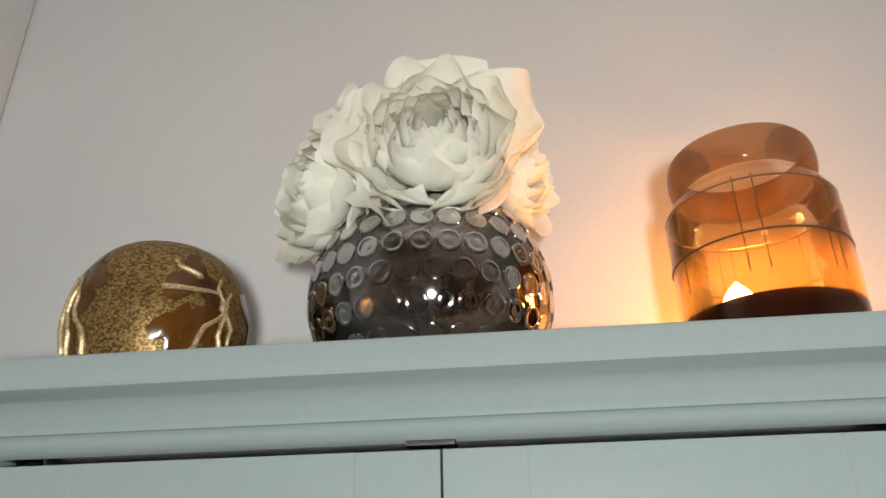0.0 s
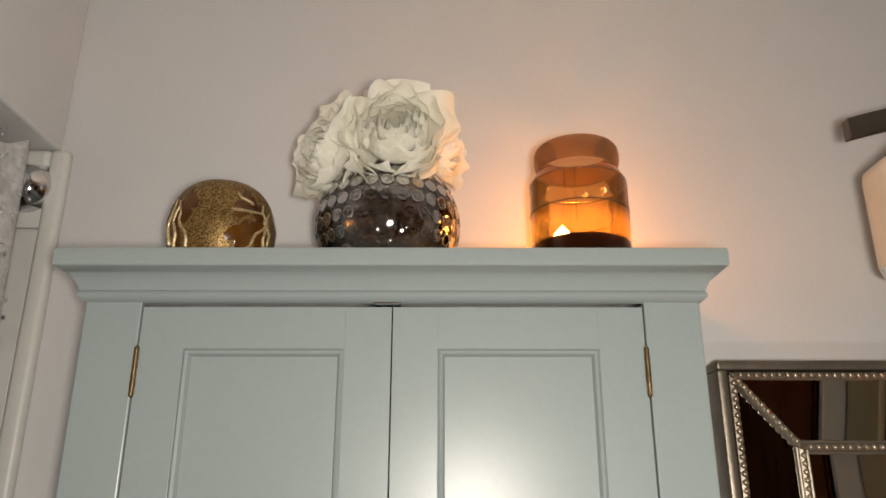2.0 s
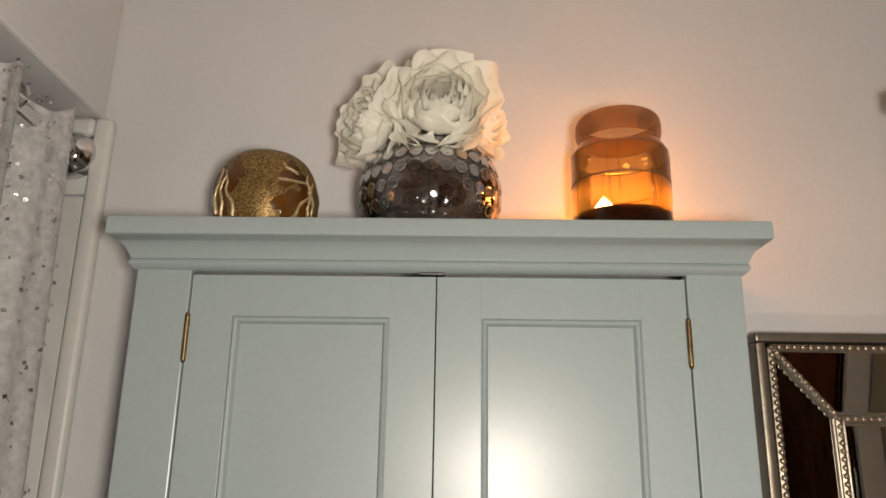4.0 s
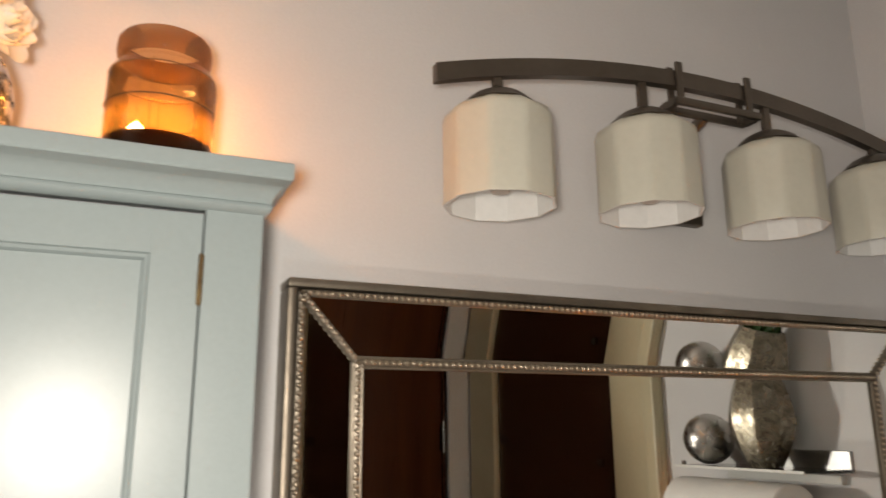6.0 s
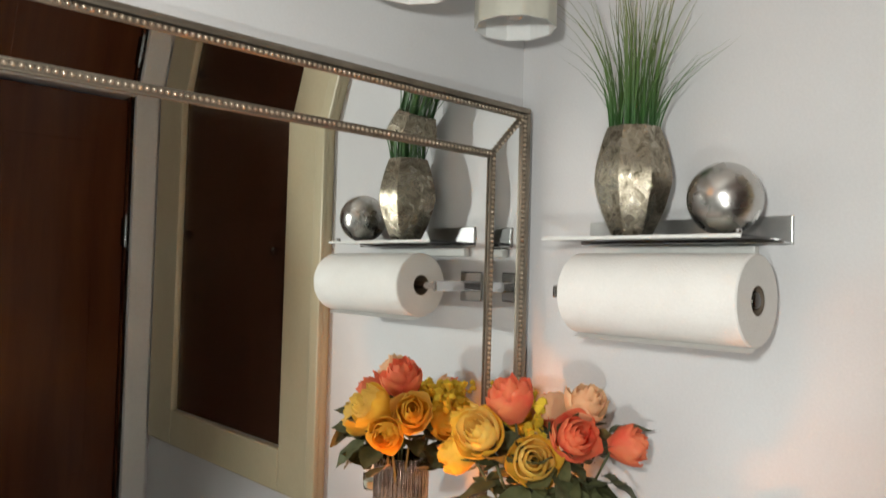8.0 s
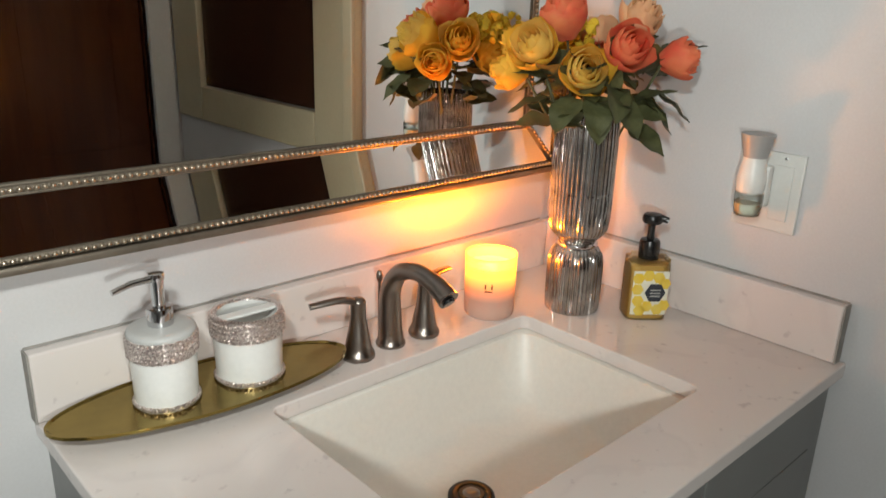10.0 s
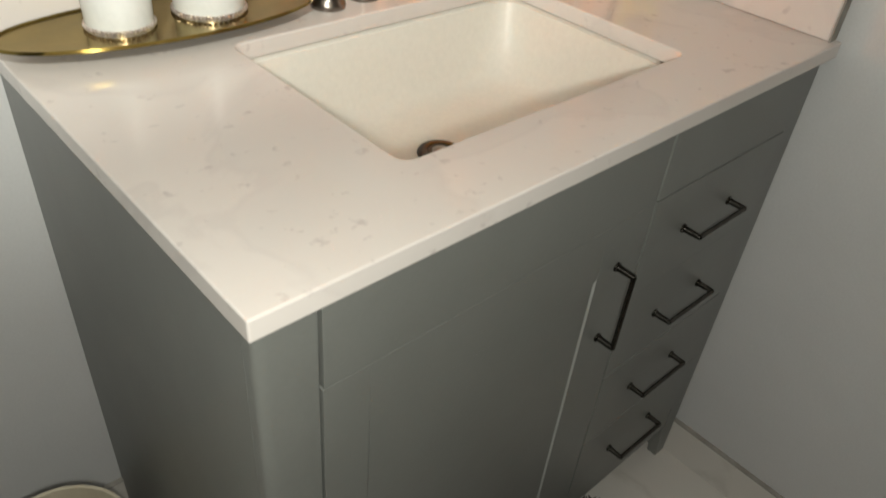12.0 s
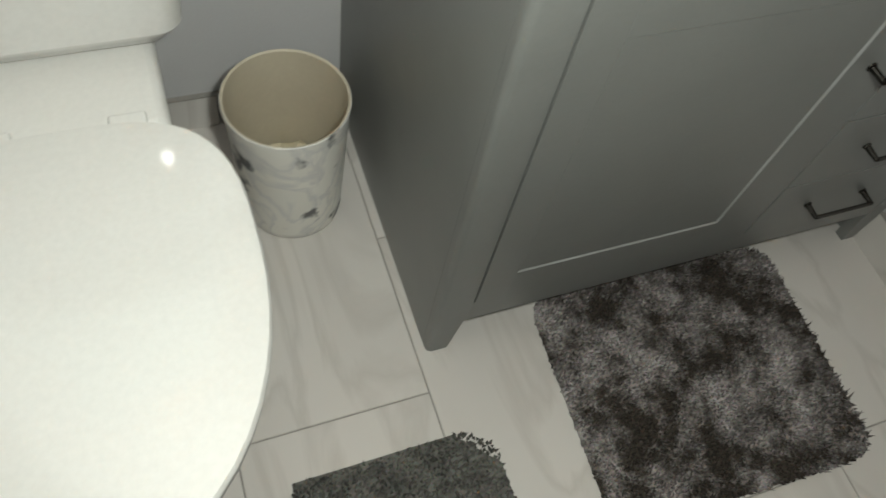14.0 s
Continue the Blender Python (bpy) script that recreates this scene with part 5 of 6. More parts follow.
part("drain_hole", turned([(0, 0.0), (0.0165, 0.0), (0.0165, 0.0015), (0, 0.0015)], 24, 1), BLACK, dr_).location = (0, 0, 0.0032)
part("stopper", turned([(0, 0.006), (0.010, 0.005), (0.012, 0.002)], 20, 2), NICKEL, dr_).location = (0, 0, 0.0015)

# faucet
fa = thing("faucet", (-0.463, -0.105, CTZ), "brushed dark nickel faucet with arched spout and two levers", "faucet")
part("spout", tube(smooth_line([(0, 0, 0.0), (0, 0.002, 0.05), (0, 0.0, 0.085), (0, -0.02, 0.114), (0, -0.055, 0.125), (0, -0.09, 0.119), (0, -0.118, 0.105)], 6), [0.018 - 0.0062 * min(1, k / 22) + 0.003 * max(0, (k - 28) / 8) for k in range(37)], 20), NICKEL, fa)
part("spout_base", turned([(0.021, 0.0), (0.0215, 0.004), (0.019, 0.009), (0.0175, 0.02)], 28, 3), NICKEL, fa)
part("aerator", tube([(0, -0.1165, 0.1035), (0, -0.1195, 0.1005)], 0.0085, 16), BLACK, fa)
part("lift_rod", tube([(0, 0.026, 0.0), (0, 0.026, 0.09)], 0.0022, 10), NICKEL, fa)
part("lift_knob", turned([(0, 0.0), (0.004, 0.002), (0.0048, 0.010), (0.003, 0.016), (0, 0.017)], 14), NICKEL, fa).location = (0, 0.026, 0.088)
for s in (-1, 1):
    hb = part("lever_base", turned([(0.0225, 0.0), (0.023, 0.006), (0.019, 0.014), (0.016, 0.03), (0.0115, 0.055), (0.0105, 0.075), (0.010, 0.083), (0.006, 0.087), (0, 0.088)], 28, 4), NICKEL, fa)
    hb.location = (s * 0.060, -0.004, 0)
    part("lever", tube(smooth_line([(0, 0, 0.080), (s * 0.02, 0.005, 0.087), (s * 0.042, 0.012, 0.0865), (s * 0.064, 0.020, 0.0835)], 5), [0.0085 - 0.0022 * k / 15 for k in range(16)], 14, 0.62), NICKEL, hb)

# tray with dispenser and tumbler
ty = thing("vanity_tray", (-0.727, -0.0875, CTZ), "oval polished gold metal tray", "tray", turn=-4)
bm = bmesh.new()
rows = []
for sx, sy, z in ((0.0, 0.0, 0.0178), (0.5, 0.5, 0.0178), (0.9, 0.88, 0.0178), (0.975, 0.965, 0.0182), (0.99, 0.985, 0.0205), (1.0, 1.0, 0.0205), (1.0, 1.0, 0.0165), (0.97, 0.96, 0.0145), (0.9, 0.88, 0.0138), (0.0, 0.0, 0.0138)):
    if sx == 0:
        rows.append([bm.verts.new((0, 0, z))])
    else:
        rows.append([bm.verts.new((0.186 * sx * math.cos(a), 0.0660 * sy * math.sin(a) * (1 - 0.0 * math.cos(a)), z)) for a in (2 * math.pi * k / 72 for k in range(72))])
for a, b in zip(rows, rows[1:]):
    for i in range(72):
        q = [a[i % len(a)], a[(i + 1) % 72 % len(a)], b[(i + 1) % 72 % len(b)], b[i % len(b)]]
        q = [v for k, v in enumerate(q) if v not in q[:k]]
        if len(q) > 2:
            bm.faces.new(q)
part("dish", bm, GOLD, ty)
for fx, fy in ((-0.09, -0.008), (0.09, -0.008), (-0.09, 0.028), (0.09, 0.028)):
    part("foot", turned([(0.006, 0.0), (0.007, 0.004), (0.006, 0.0145)], 14, 2), GOLD, ty).location = (fx, fy, 0)
TZ = CTZ + 0.0182


def bling_cup(name, place, label, category):
    c = thing(name, place, label, category)
    part("cup_body", turned([(0, 0.0), (0.039, 0.0), (0.0405, 0.003), (0.0415, 0.05), (0.0425, 0.068)], 48, 3), CERAMIC, c)
    for z0, z1, r in ((0.066, 0.094, 0.0435), (0.0, 0.007, 0.0415)):
        b = bmesh.new()
        cnt, rws = 46, max(1, int((z1 - z0) / 0.0058))
        for j in range(rws):
            for k in range(cnt):
                a = 2 * math.pi * (k + 0.5 * (j % 2)) / cnt
                z = z0 + (j + 0.5) * (z1 - z0) / rws
                g = bmesh.new()
                bmesh.ops.create_icosphere(g, subdivisions=1, radius=0.0029)
                join(b, g, Matrix.Translation((r * math.cos(a), r * math.sin(a), z)) @ Matrix.Rotation(a * 3 + j, 4, "Z"))
        lb = lathe([(r - 0.0008, z0), (r, z0), (r, z1), (r - 0.0008, z1)], 48)
        join(b, lb)
        part("rhinestone_band", b, GLIT_SILV, c, "sparkling rhinestone band", smooth=False)
    return c


dsp = bling_cup("soap_dispenser", (-0.781, -0.084, TZ), "white soap dispenser with rhinestone band and chrome pump", "dispenser")
part("shoulder", turned([(0.0435, 0.094), (0.043, 0.099), (0.036, 0.103), (0.018, 0.1045), (0.0, 0.105)], 44, 3), surface("grey_lid", (0.5, 0.5, 0.49), None, 10, 0.4), dsp, "pale grey lid")
part("pump_collar", turned([(0.0165, 0.104), (0.0165, 0.124), (0.0145, 0.127), (0.008, 0.1275)], 28, 2), CHROME, dsp)
part("pump_head", join(turned([(0.008, 0.127), (0.0085, 0.162), (0.0095, 0.163), (0.0095, 0.171), (0.0, 0.172)], 24, 2), tube([(0, 0, 0.165), (-0.034, -0.006, 0.1665), (-0.060, -0.011, 0.162)], [0.0045, 0.004, 0.0035], 12)), CHROME, dsp)
dsp.scale = (0.88, 0.88, 0.91)
tmb = bling_cup("toothbrush_tumbler", (-0.676, -0.088, TZ), "white tumbler with rhinestone band and divided silver lid", "tumbler")
part("lid_ring", turned([(0.0435, 0.094), (0.0435, 0.0975), (0.038, 0.0985), (0.036, 0.096)], 44, 2), GLIT_SILV, tmb)
part("lid_divider", slab(-0.037, 0.037, -0.008, 0.008, 0.092, 0.0965, 0.002), CERAMIC, tmb)
part("cup_inside", turned([(0.0365, 0.096), (0.036, 0.05), (0.0, 0.048)], 40, 2), CERAMIC, tmb)
tmb.scale = (1, 1, 0.87)

# lit candle on the counter
cn = thing("counter_candle", (-0.268, -0.112, CTZ), "frosted glass candle glowing yellow and orange, lit", "candle")
part("candle_glass", turned([(0.034, 0.0), (0.038, 0.002), (0.0395, 0.02), (0.0405, 0.098), (0.0405, 0.1025), (0.0385, 0.1035), (0.0375, 0.100), (0.0375, 0.084)], 44, 3), CANDLE, cn)
part("candle_wax", turned([(0.0375, 0.086), (0.030, 0.0835), (0.0, 0.083)], 40, 2), CANDLE_IN, cn, "glowing molten wax")
FIRM_WAX = surface("firm_wax", (0.62, 0.46, 0.40), (0.58, 0.41, 0.35), 12, 0.5)
silk_cloth(FIRM_WAX, (0.8, 0.48, 0.34), 0.3)
part("firm_wax", turned([(0.0, 0.003), (0.033, 0.003), (0.0365, 0.010), (0.0370, 0.046), (0.0345, 0.047), (0.033, 0.012), (0.0, 0.008)], 36, 2), FIRM_WAX, cn, "pale pink unmelted wax")
mk = bmesh.new()
for dx, dz, w, hh in ((-0.006, 0.006, 0.0022, 0.008), (0.004, 0.006, 0.0022, 0.008), (-0.001, -0.002, 0.012, 0.002)):
    g = slab(dx - w / 2, dx + w / 2, -0.0412, -0.0403, 0.054 + dz - hh / 2, 0.054 + dz + hh / 2)
    join(mk, g, Matrix.Rotation(radians(-48), 4, "Z"))
cn.scale = (1, 1, 0.95)
part("candle_mark", mk, surface("mark_brown", (0.16, 0.03, 0.01), None, 20, 0.6), cn)

# ribbed vase with roses
rv = thing("rose_vase", (-0.146, -0.182, CTZ), "hourglass silvered glass vase with fine vertical ribs", "vase")
vpr = [(p[0], p[1]) for p in smooth_line([(0, 0.0, 0), (0.036, 0.0, 0), (0.0425, 0.006, 0), (0.0435, 0.05, 0), (0.0425, 0.088, 0), (0.034, 0.104, 0), (0.027, 0.1115, 0), (0.030, 0.119, 0), (0.0415, 0.131, 0), (0.0465, 0.150, 0), (0.0475, 0.22, 0), (0.0475, 0.300, 0), (0.045, 0.302, 0), (0.044, 0.15, 0), (0, 0.14, 0)], 3)]
bm = bmesh.new()
seg = 168
rings = []
for r, z in vpr:
    if r < 1e-5:
        rings.append([bm.verts.new((0, 0, z))])
    else:
        rings.append([bm.verts.new(((r + (0.0011 if (i % 4) in (1, 2) else -0.0004) * min(1, r / 0.04)) * math.cos(2 * math.pi * i / seg), (r + (0.0011 if (i % 4) in (1, 2) else -0.0004) * min(1, r / 0.04)) * math.sin(2 * math.pi * i / seg), z)) for i in range(seg)])
for a, b in zip(rings, rings[1:]):
    for i in range(seg):
        q = [a[i % len(a)], a[(i + 1) % seg % len(a)], b[(i + 1) % seg % len(b)], b[i % len(b)]]
        q = [v for k, v in enumerate(q) if v not in q[:k]]
        if len(q) > 2:
            bm.faces.new(q)
part("vase_body", bm, RIBBED, rv)
part("waist_ring", turned([(0.028, 0.106), (0.0325, 0.109), (0.0325, 0.114), (0.028, 0.117)], 48, 3), CHROME, rv)

bq = thing("rose_bouquet", (-0.146, -0.182, CTZ), "bouquet of yellow, peach and coral silk roses with dark leaves", "flowers")
RS = (
    (-0.098, 0.034, 0.414, -0.75, -0.30, 0.45, 0.036, ROSE_L, ROSE_Y), (-0.066, -0.037, 0.384, -0.70, -0.66, 0.28, 0.035, ROSE_L, ROSE_Y),
    (-0.016, -0.070, 0.416, -0.45, -0.75, 0.40, 0.034, ROSE_P, ROSE_P), (0.058, -0.108, 0.402, 0.50, -0.80, 0.20, 0.029, ROSE_P, ROSE_P),
    (0.028, -0.054, 0.456, -0.10, -0.55, 0.85, 0.032, ROSE_C, ROSE_C), (-0.034, 0.036, 0.456, -0.35, 0.05, 0.92, 0.036, ROSE_P, ROSE_P),
    (-0.058, 0.092, 0.410, -0.55, 0.60, 0.30, 0.034, ROSE_Y, ROSE_L), (0.020, 0.085, 0.385, 0.10, 0.95, 0.10, 0.031, ROSE_Y, ROSE_Y),
    (0.070, 0.045, 0.425, 0.60, 0.50, 0.50, 0.030, ROSE_P, ROSE_C), (-0.100, 0.078, 0.375, -0.80, 0.55, 0.05, 0.029, ROSE_Y, ROSE_Y))
for k, (x, y, z, ax, ay, az, r, mt, om) in enumerate(RS):
    aim = Vector((ax, ay, az)).normalized()
    foot = Vector((x, y, z)) - aim * r * 0.8
    place_on(bloom("rose", bq, mt, r * 1.26, r * 1.70, 5, 40 + k, 0.05, 0.80, 4.6, 0.28, om), foot, aim, k * 41)
    part("stem", tube([(x * 0.15, y * 0.15, 0.2), (x * 0.4, y * 0.4, 0.29), foot], 0.002, 7), LEAF, bq)
rnd = random.Random(9)
for k in range(56):
    a = 2 * math.pi * k / 56 * 3.1
    el = rnd.uniform(-0.35, 0.6)
    rr = rnd.uniform(0.03, 0.075)
    p = (rr * math.cos(a), rr * math.sin(a), 0.318 + rnd.uniform(-0.02, 0.09))
    d = Vector((math.cos(a) * math.cos(el), math.sin(a) * math.cos(el), math.sin(el)))
    L = rnd.uniform(0.046, 0.070)
    lf = part("leaf", leaf_mesh(L, L * 0.74, rnd.uniform(0.05, 0.4)), LEAF if rnd.random() < 0.85 else LEAF_RUST, bq)
    lf.matrix_local = Matrix.Translation(p) @ d.to_track_quat("Y", "Z").to_matrix().to_4x4() @ Matrix.Rotation(rnd.uniform(-0.7, 0.7), 4, "Y")
for x, y, z, dx, dy, dz, L in ((-0.045, -0.045, 0.350, -0.5, -0.5, -0.6, 0.07), (-0.02, -0.06, 0.345, -0.2, -0.8, -0.6, 0.072), (0.02, -0.07, 0.35, 0.3, -0.7, -0.6, 0.075), (0.04, -0.075, 0.355, 0.5, -0.7, -0.45, 0.075), (-0.065, -0.02, 0.345, -0.8, -0.2, -0.5, 0.07), (0.06, -0.07, 0.41, 0.7, -0.7, 0.25, 0.07), (-0.05, -0.05, 0.33, -0.45, -0.5, -0.75, 0.055), (0.0, -0.03, 0.40, 0.0, -0.4, 0.7, 0.06), (0.03, 0.0, 0.405, 0.3, -0.4, 0.7, 0.055), (-0.07, 0.02, 0.34, -0.8, 0.5, -0.2, 0.065)):
    lf = part("leaf", leaf_mesh(L, L * 0.68, 0.15), LEAF, bq)
    lf.matrix_local = Matrix.Translation((x, y, z)) @ Vector((dx, dy, dz)).to_track_quat("Y", "Z").to_matrix().to_4x4()
fill = bmesh.new()
for k in range(120):
    a = rnd.uniform(0, 2 * math.pi)
    q = Vector((0.030 + 0.06 * math.cos(a) * rnd.random(), 0.075 + 0.05 * math.sin(a) * rnd.random(), 0.40 + rnd.uniform(-0.01, 0.05)))
    g = bmesh.new()
    bmesh.ops.create_icosphere(g, subdivisions=1, radius=rnd.uniform(0.005, 0.010))
    for v in g.verts:
        v.co *= rnd.uniform(0.7, 1.3)
    join(fill, g, Matrix.Translation(q))
tagged(part("filler_blossom", fill, BUDS, bq, "small bright yellow filler blossoms"), kind="stuff")

# hand soap bottle
sb = thing("soap_bottle", (-0.079, -0.272, CTZ), "honey-coloured hand soap bottle with yellow hexagon label and black pump", "soap", turn=-40)
part("bottle", prism(rounded(-0.032, 0.032, -0.026, 0.026, 0.012), 0.0, 0.098, 0.010), SOAP, sb)
part("soap_fill", prism(rounded(-0.030, 0.030, -0.024, 0.024, 0.011), 0.002, 0.090, 0.008), SOAP_IN, sb)
part("label", slab(-0.028, 0.028, -0.0275, -0.0265, 0.010, 0.082), LABEL_W, sb)


def _hex(r, y0, y1, cx, cz):
    bm = prism([(r * math.cos(radians(60 * k)), r * math.sin(radians(60 * k))) for k in range(6)], 0.0, y1 - y0)
    bm.transform(Matrix.Translation((cx, y1, cz)) @ Matrix.Rotation(radians(90), 4, "X"))
    return bm


for cx, cz in ((-0.020, 0.070), (-0.020, 0.052), (-0.004, 0.075), (0.012, 0.072), (0.022, 0.062), (-0.018, 0.033), (-0.003, 0.024), (0.014, 0.019), (-0.014, 0.017), (0.024, 0.026)):
    part("label_hexagon", _hex(0.0097, -0.0281, -0.0276, cx, cz), LABEL_Y, sb)
part("label_badge", _hex(0.0165, -0.0288, -0.0282, 0.008, 0.047), LABEL_K, sb, "dark hexagon badge")
for k in range(3):
    part("label_bar", slab(0.000, 0.016, -0.0292, -0.0289, 0.0405 + 0.005 * k, 0.0425 + 0.005 * k), LABEL_G, sb)
part("pump_collar", turned([(0.0155, 0.096), (0.016, 0.099), (0.016, 0.122), (0.012, 0.127), (0.006, 0.128)], 28, 2), BLACK, sb)
part("pump_head", join(turned([(0.006, 0.126), (0.006, 0.150), (0.014, 0.153), (0.016, 0.160), (0.013, 0.167), (0, 0.169)], 24, 2), tube([(0, 0, 0.161), (0.013, -0.008, 0.162), (0.021, -0.012, 0.1595)], [0.0062, 0.0058, 0.005], 12)), BLACK, sb)

# ---------------- toilet ----------------
to = thing("toilet", (-1.317, 0, 0), "white porcelain toilet with the lid closed", "toilet")


def oval(half, yc, front, back, scale=1.0, n=48, dx=0.0):
    pts = []
    for k in range(n):
        a = 2 * math.pi * k / n
        c, s = math.cos(a), math.sin(a)
        if s < 0:
            pts.append((half * scale * c, yc + front * scale * s))
        else:
            e = 0.62
            pts.append((half * scale * math.copysign(abs(c) ** e, c), yc + back * scale * abs(s) ** e))
    return pts


def stack(levels):
    bm = bmesh.new()
    rows = [[bm.verts.new((x, y, z)) for x, y in o] for o, z in levels]
    for a, b in zip(rows, rows[1:]):
        k = len(a)
        for i in range(k):
            bm.faces.new((a[i], a[(i + 1) % k], b[(i + 1) % k], b[i]))
    bm.faces.new(rows[0][::-1])
    bm.faces.new(rows[-1])
    return bm


part("bowl", stack([(oval(0.105, -0.42, 0.24, 0.28), 0.0), (oval(0.105, -0.42, 0.24, 0.28), 0.03), (oval(0.095, -0.42, 0.22, 0.26), 0.08), (oval(0.12, -0.45, 0.27, 0.20), 0.22), (oval(0.168, -0.51, 0.28, 0.20), 0.33), (oval(0.184, -0.52, 0.285, 0.205), 0.372), (oval(0.180, -0.52, 0.28, 0.20), 0.380)]), PORC, to)
part("seat", stack([(oval(0.183, -0.52, 0.284, 0.200), 0.381), (oval(0.188, -0.52, 0.289, 0.203), 0.385), (oval(0.188, -0.52, 0.289, 0.203), 0.393), (oval(0.184, -0.52, 0.285, 0.200), 0.396)]), PORC, to)
part("lid", stack([(oval(0.186, -0.52, 0.287, 0.203), 0.3975), (oval(0.190, -0.52, 0.291, 0.206), 0.401), (oval(0.190, -0.52, 0.291, 0.206), 0.407), (oval(0.187, -0.52, 0.287, 0.203), 0.4115), (oval(0.175, -0.52, 0.27, 0.19), 0.4145), (oval(0.10, -0.52, 0.16, 0.11), 0.4175), (oval(0.02, -0.52, 0.03, 0.02), 0.4185)]), PORC, to)
part("deck", slab(-0.122, 0.122, -0.318, -0.10, 0.30, 0.392, 0.014, 3), PORC, to)
for x in (-0.075, 0.075):
    part("lid_hinge", slab(x - 0.022, x + 0.022, -0.322, -0.296, 0.392, 0.401, 0.003, 3), PORC, to)
tank = stack([(rounded(-hx, hx, y0, y1, r), z) for z, hx, y0, y1, r in ((0.393, 0.135, -0.175, -0.035, 0.03), (0.402, 0.152, -0.190, -0.028, 0.035), (0.425, 0.165, -0.202, -0.022, 0.035), (0.74, 0.186, -0.215, -0.018, 0.035))])
part("tank", tank, PORC, to)
part("tank_lid", stack([(rounded(-0.194, 0.194, -0.224, -0.012, 0.035), 0.7405), (rounded(-0.196, 0.196, -0.226, -0.010, 0.035), 0.75), (rounded(-0.196, 0.196, -0.226, -0.010, 0.035), 0.768), (rounded(-0.188, 0.188, -0.218, -0.018, 0.035), 0.775)]), PORC, to)
part("flush_lever", tube([(-0.14, -0.214, 0.69), (-0.14, -0.232, 0.69), (-0.07, -0.236, 0.685)], [0.008, 0.007, 0.006], 12), CHROME, to)

# ---------------- waste bin ----------------
bn = thing("waste_bin", (-1.033, -0.203, 0), "marble-print plastic waste bin with cream inside, almost empty", "bin")
part("bin_wall", lathe([(0, 0.0), (0.080, 0.0), (0.0825, 0.003), (0.0845, 0.02), (0.0945, 0.268), (0.0965, 0.2715), (0.095, 0.274)], 64), BIN, bn)
part("bin_lining", lathe([(0.095, 0.274), (0.0915, 0.272), (0.0905, 0.262), (0.080, 0.012), (0, 0.010)], 64), BIN_IN, bn, "cream inside")
ti = bmesh.new()
bmesh.ops.create_icosphere(ti, subdivisions=3, radius=1)
for v in ti.verts:
    v.co = Vector((v.co.x * 0.05, v.co.y * 0.036, v.co.z * 0.048)) * (1 + 0.35 * noise.noise(v.co * 2.3))
ts = thing("crumpled_tissue", (-1.03, -0.172, 0.011), "crumpled cream tissue lying in the bin", "tissue")
part("paper", ti, TISSUE, ts).location = (0, 0, 0.046)

# ---------------- rugs ----------------
def shag_mat(name, place, inside, box, label, mt, step, height, seedv):
    """A woven backing with thousands of short tufts over it; inside(x, y) says where it lies."""
    rnd = random.Random(seedv)
    t = thing(name, place, label, "rug")
    x0, x1, y0, y1 = box
    vs, fs = [], []
    y = y0
    while y < y1:
        x = x0
        while x < x1:
            px, py = x + rnd.uniform(-0.5, 0.5) * step, y + rnd.uniform(-0.5, 0.5) * step
            if inside(px, py):
                h = height * rnd.uniform(0.7, 1.15) * (0.85 + 0.4 * noise.noise(Vector((px * 14, py * 14, seedv))))
                a = rnd.uniform(0, 2 * math.pi)
                lx, ly = rnd.uniform(-1, 1) * h * 0.5, rnd.uniform(-1, 1) * h * 0.5
                wv = step * 0.62
                o = len(vs)
                for q in range(3):
                    b = a + q * 2.094
                    vs.append((px + wv * math.cos(b), py + wv * math.sin(b), 0.003))
                vs.append((px + lx, py + ly, h))
                fs += [(o, o + 1, o + 3), (o + 1, o + 2, o + 3), (o + 2, o, o + 3)]
            x += step
        y += step
    me = bpy.data.meshes.new("shag")
    me.from_pydata(vs, [], fs)
    me.materials.append(mt)
    o = new("shag", me)
    o.parent = t
    tagged(o, kind="stuff")
    return t


def in_round(x, y, x0, x1, y0, y1, r):
    if not (x0 < x < x1 and y0 < y < y1):
        return False
    cx, cy = min(max(x, x0 + r), x1 - r), min(max(y, y0 + r), y1 - r)
    return (x - cx) ** 2 + (y - cy) ** 2 <= r * r


m1 = shag_mat("bath_mat", (-0.46, -0.71, 0), lambda x, y: in_round(x, y, -0.245, 0.245, -0.205, 0.205, 0.05), (-0.245, 0.245, -0.205, 0.205), "mottled brown and grey shaggy bath mat before the vanity", SHAG, 0.0042, 0.016, 3)
m1.rotation_euler = (0, 0, radians(-2))
part("rug_backing", prism(rounded(-0.243, 0.243, -0.203, 0.203, 0.05), 0.0005, 0.004), SHAG, m1)
m2 = shag_mat("toilet_rug", (-1.30, -0.95, 0), lambda x, y: in_round(x, y, -0.42, 0.462, -0.28, 0.262, 0.06) and not (abs(x) < 0.15 and y > 0.08 and not (y < 0.2 and (abs(x) / 0.15) ** 2 + ((0.2 - y) / 0.12) ** 2 > 1)), (-0.42, 0.462, -0.28, 0.262), "charcoal grey shaggy contour rug round the toilet foot", SHAG_DARK, 0.0056, 0.016, 5)
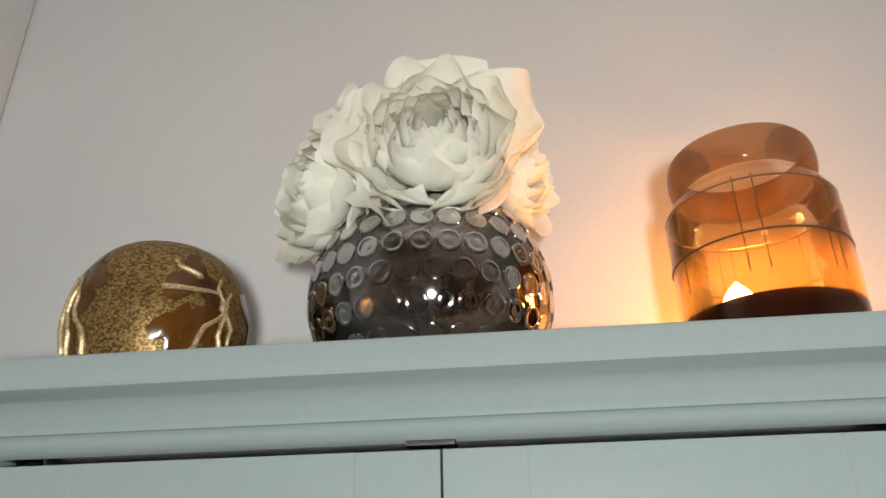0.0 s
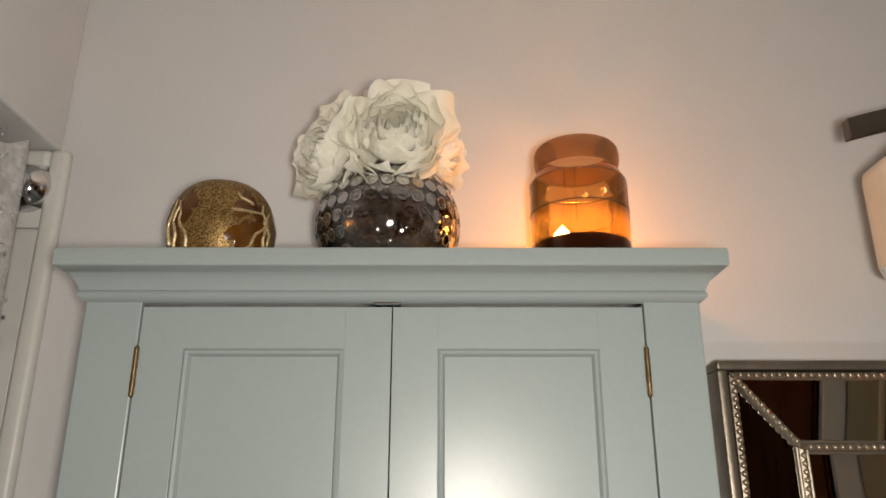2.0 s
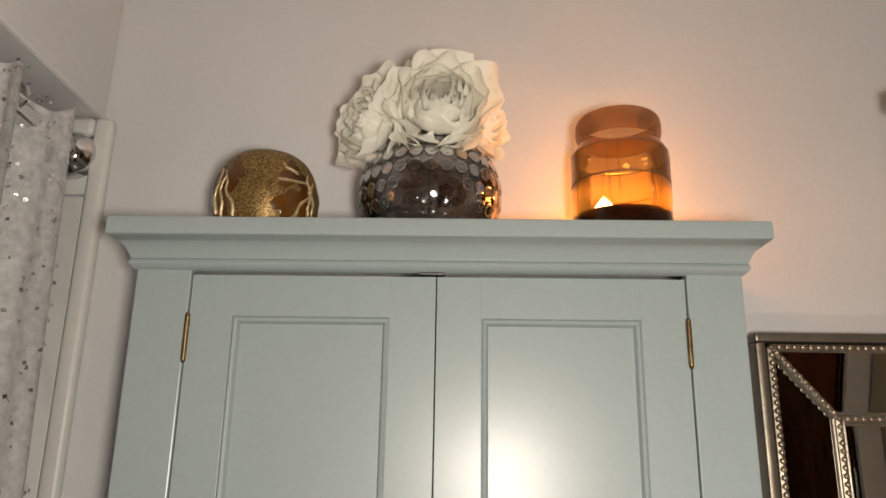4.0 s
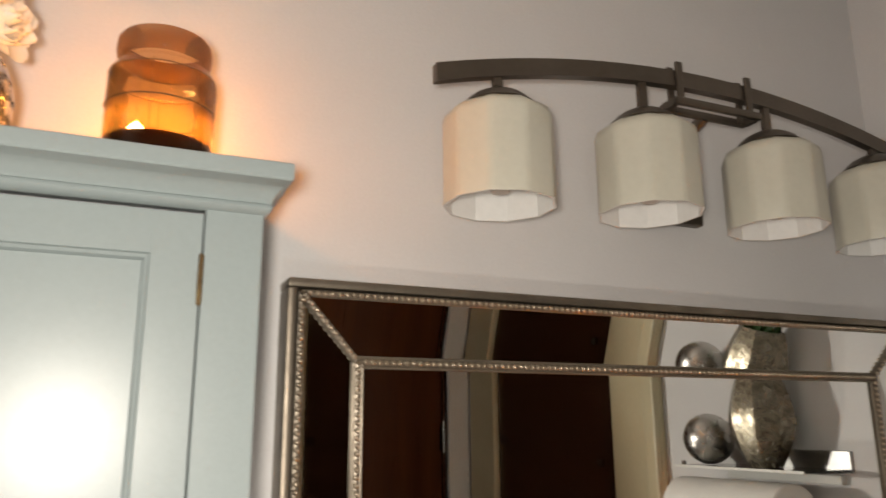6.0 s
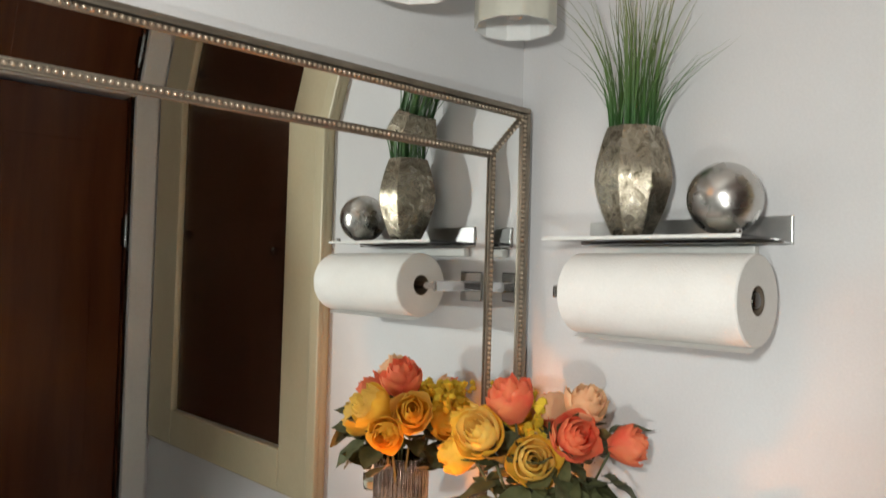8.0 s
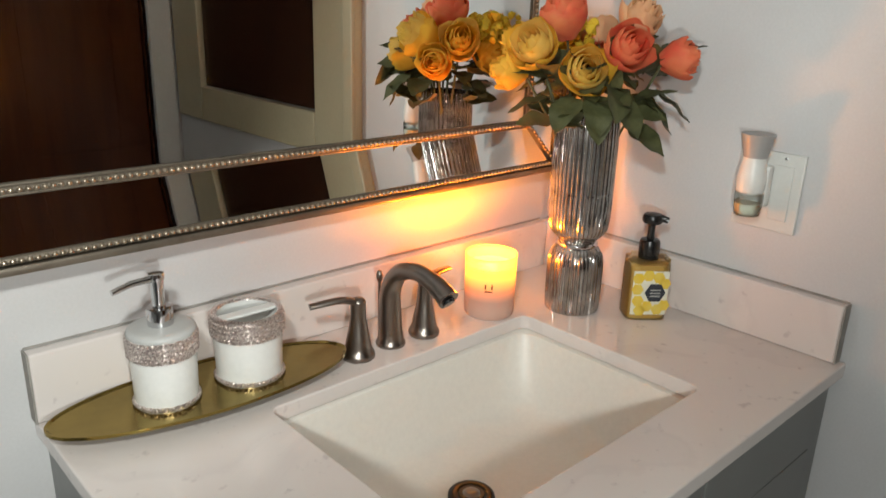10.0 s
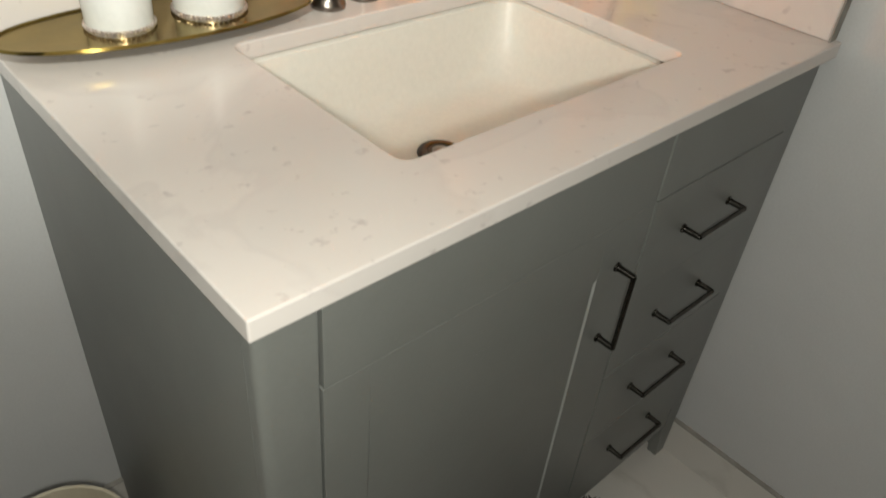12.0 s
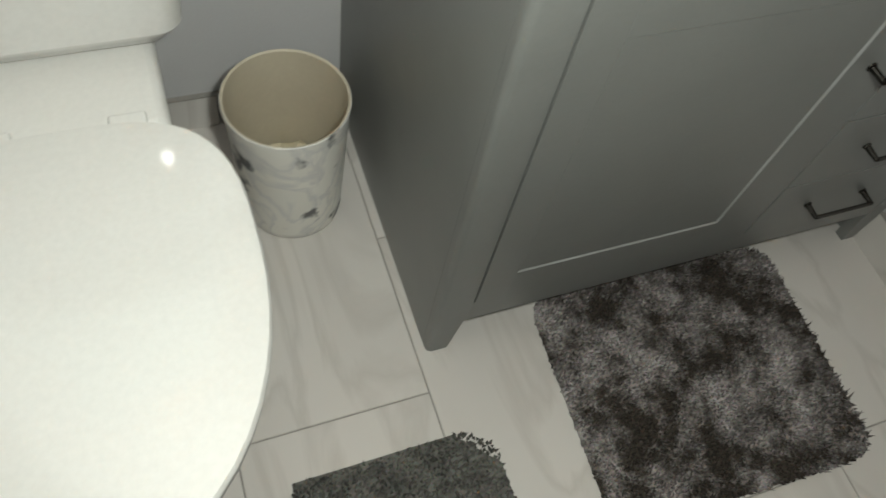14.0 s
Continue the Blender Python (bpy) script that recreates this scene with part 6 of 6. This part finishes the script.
notch = [(0.462 - 0.06, 0.262), (0.15, 0.262), (0.15, 0.2)] + [(0.15 * math.cos(radians(a)), 0.2 - 0.12 * math.sin(radians(a))) for a in range(15, 180, 15)] + [(-0.15, 0.2), (-0.15, 0.262), (-0.36, 0.262)]
part("rug_backing", prism(notch + [(-0.42, 0.2), (-0.42, -0.22), (-0.36, -0.28), (0.40, -0.28), (0.46, -0.22), (0.46, 0.2)], 0.0005, 0.004), SHAG_DARK, m2)

# ---------------- floor tiles and tiled base, laid last ----------------
shared = {}


def tile_piece(w, d, h, parent, place, mt, name="tile"):
    key = (round(w, 3), round(d, 3), h, mt.name)
    if key not in shared:
        bm = slab(0, w, 0, d, 0, h, 0.0012, 1)
        me = bpy.data.meshes.new(name)
        bm.to_mesh(me)
        bm.free()
        me.materials.append(mt)
        shared[key] = me
    o = new(name, shared[key])
    o.parent = parent
    o.location = place
    return o


GW = 0.0022
cols = [(-0.298, -0.002, -0.880), (-0.604, -0.298, -0.305), (-0.911, -0.604, -0.93), (-1.217, -0.911, -0.612), (-1.523, -1.217, -0.305), (-1.83, -1.523, -0.612)]
for x0, x1, ref in cols:
    ys = [ref + 0.612 * k for k in range(-4, 5)]
    for y in ys:
        a, b = max(YS, y), min(-0.001, y + 0.612)
        if b - a > 0.03:
            tile_piece(x1 - x0 - GW, b - a - GW, 0.008, floor, (x0 + GW / 2, a + GW / 2, -0.008), TILE)
base = thing("baseboard", (0, 0, 0), "marble-look tile baseboard with dark top joint", "baseboard")
tagged(base, kind="structure")
for y1, y0 in ((-0.545, -0.87), (-0.873, -1.478), (-1.481, YS + 0.001)):
    part("tile", slab(-0.009, -0.0005, y0, y1, 0.0, 0.086, 0.001), TILE, base)
part("joint", slab(-0.0105, -0.0003, YS + 0.001, -0.545, 0.086, 0.0885), GROUT, base, "dark caulk line")
for x0, x1 in ((-1.12, -0.895), (-1.73, -1.123)):
    part("tile", slab(x0, x1, -0.009, -0.0005, 0.0, 0.080, 0.001), TILE, base)
part("joint", slab(-1.73, -0.895, -0.0105, -0.0003, 0.080, 0.0825), GROUT, base, "dark caulk line")
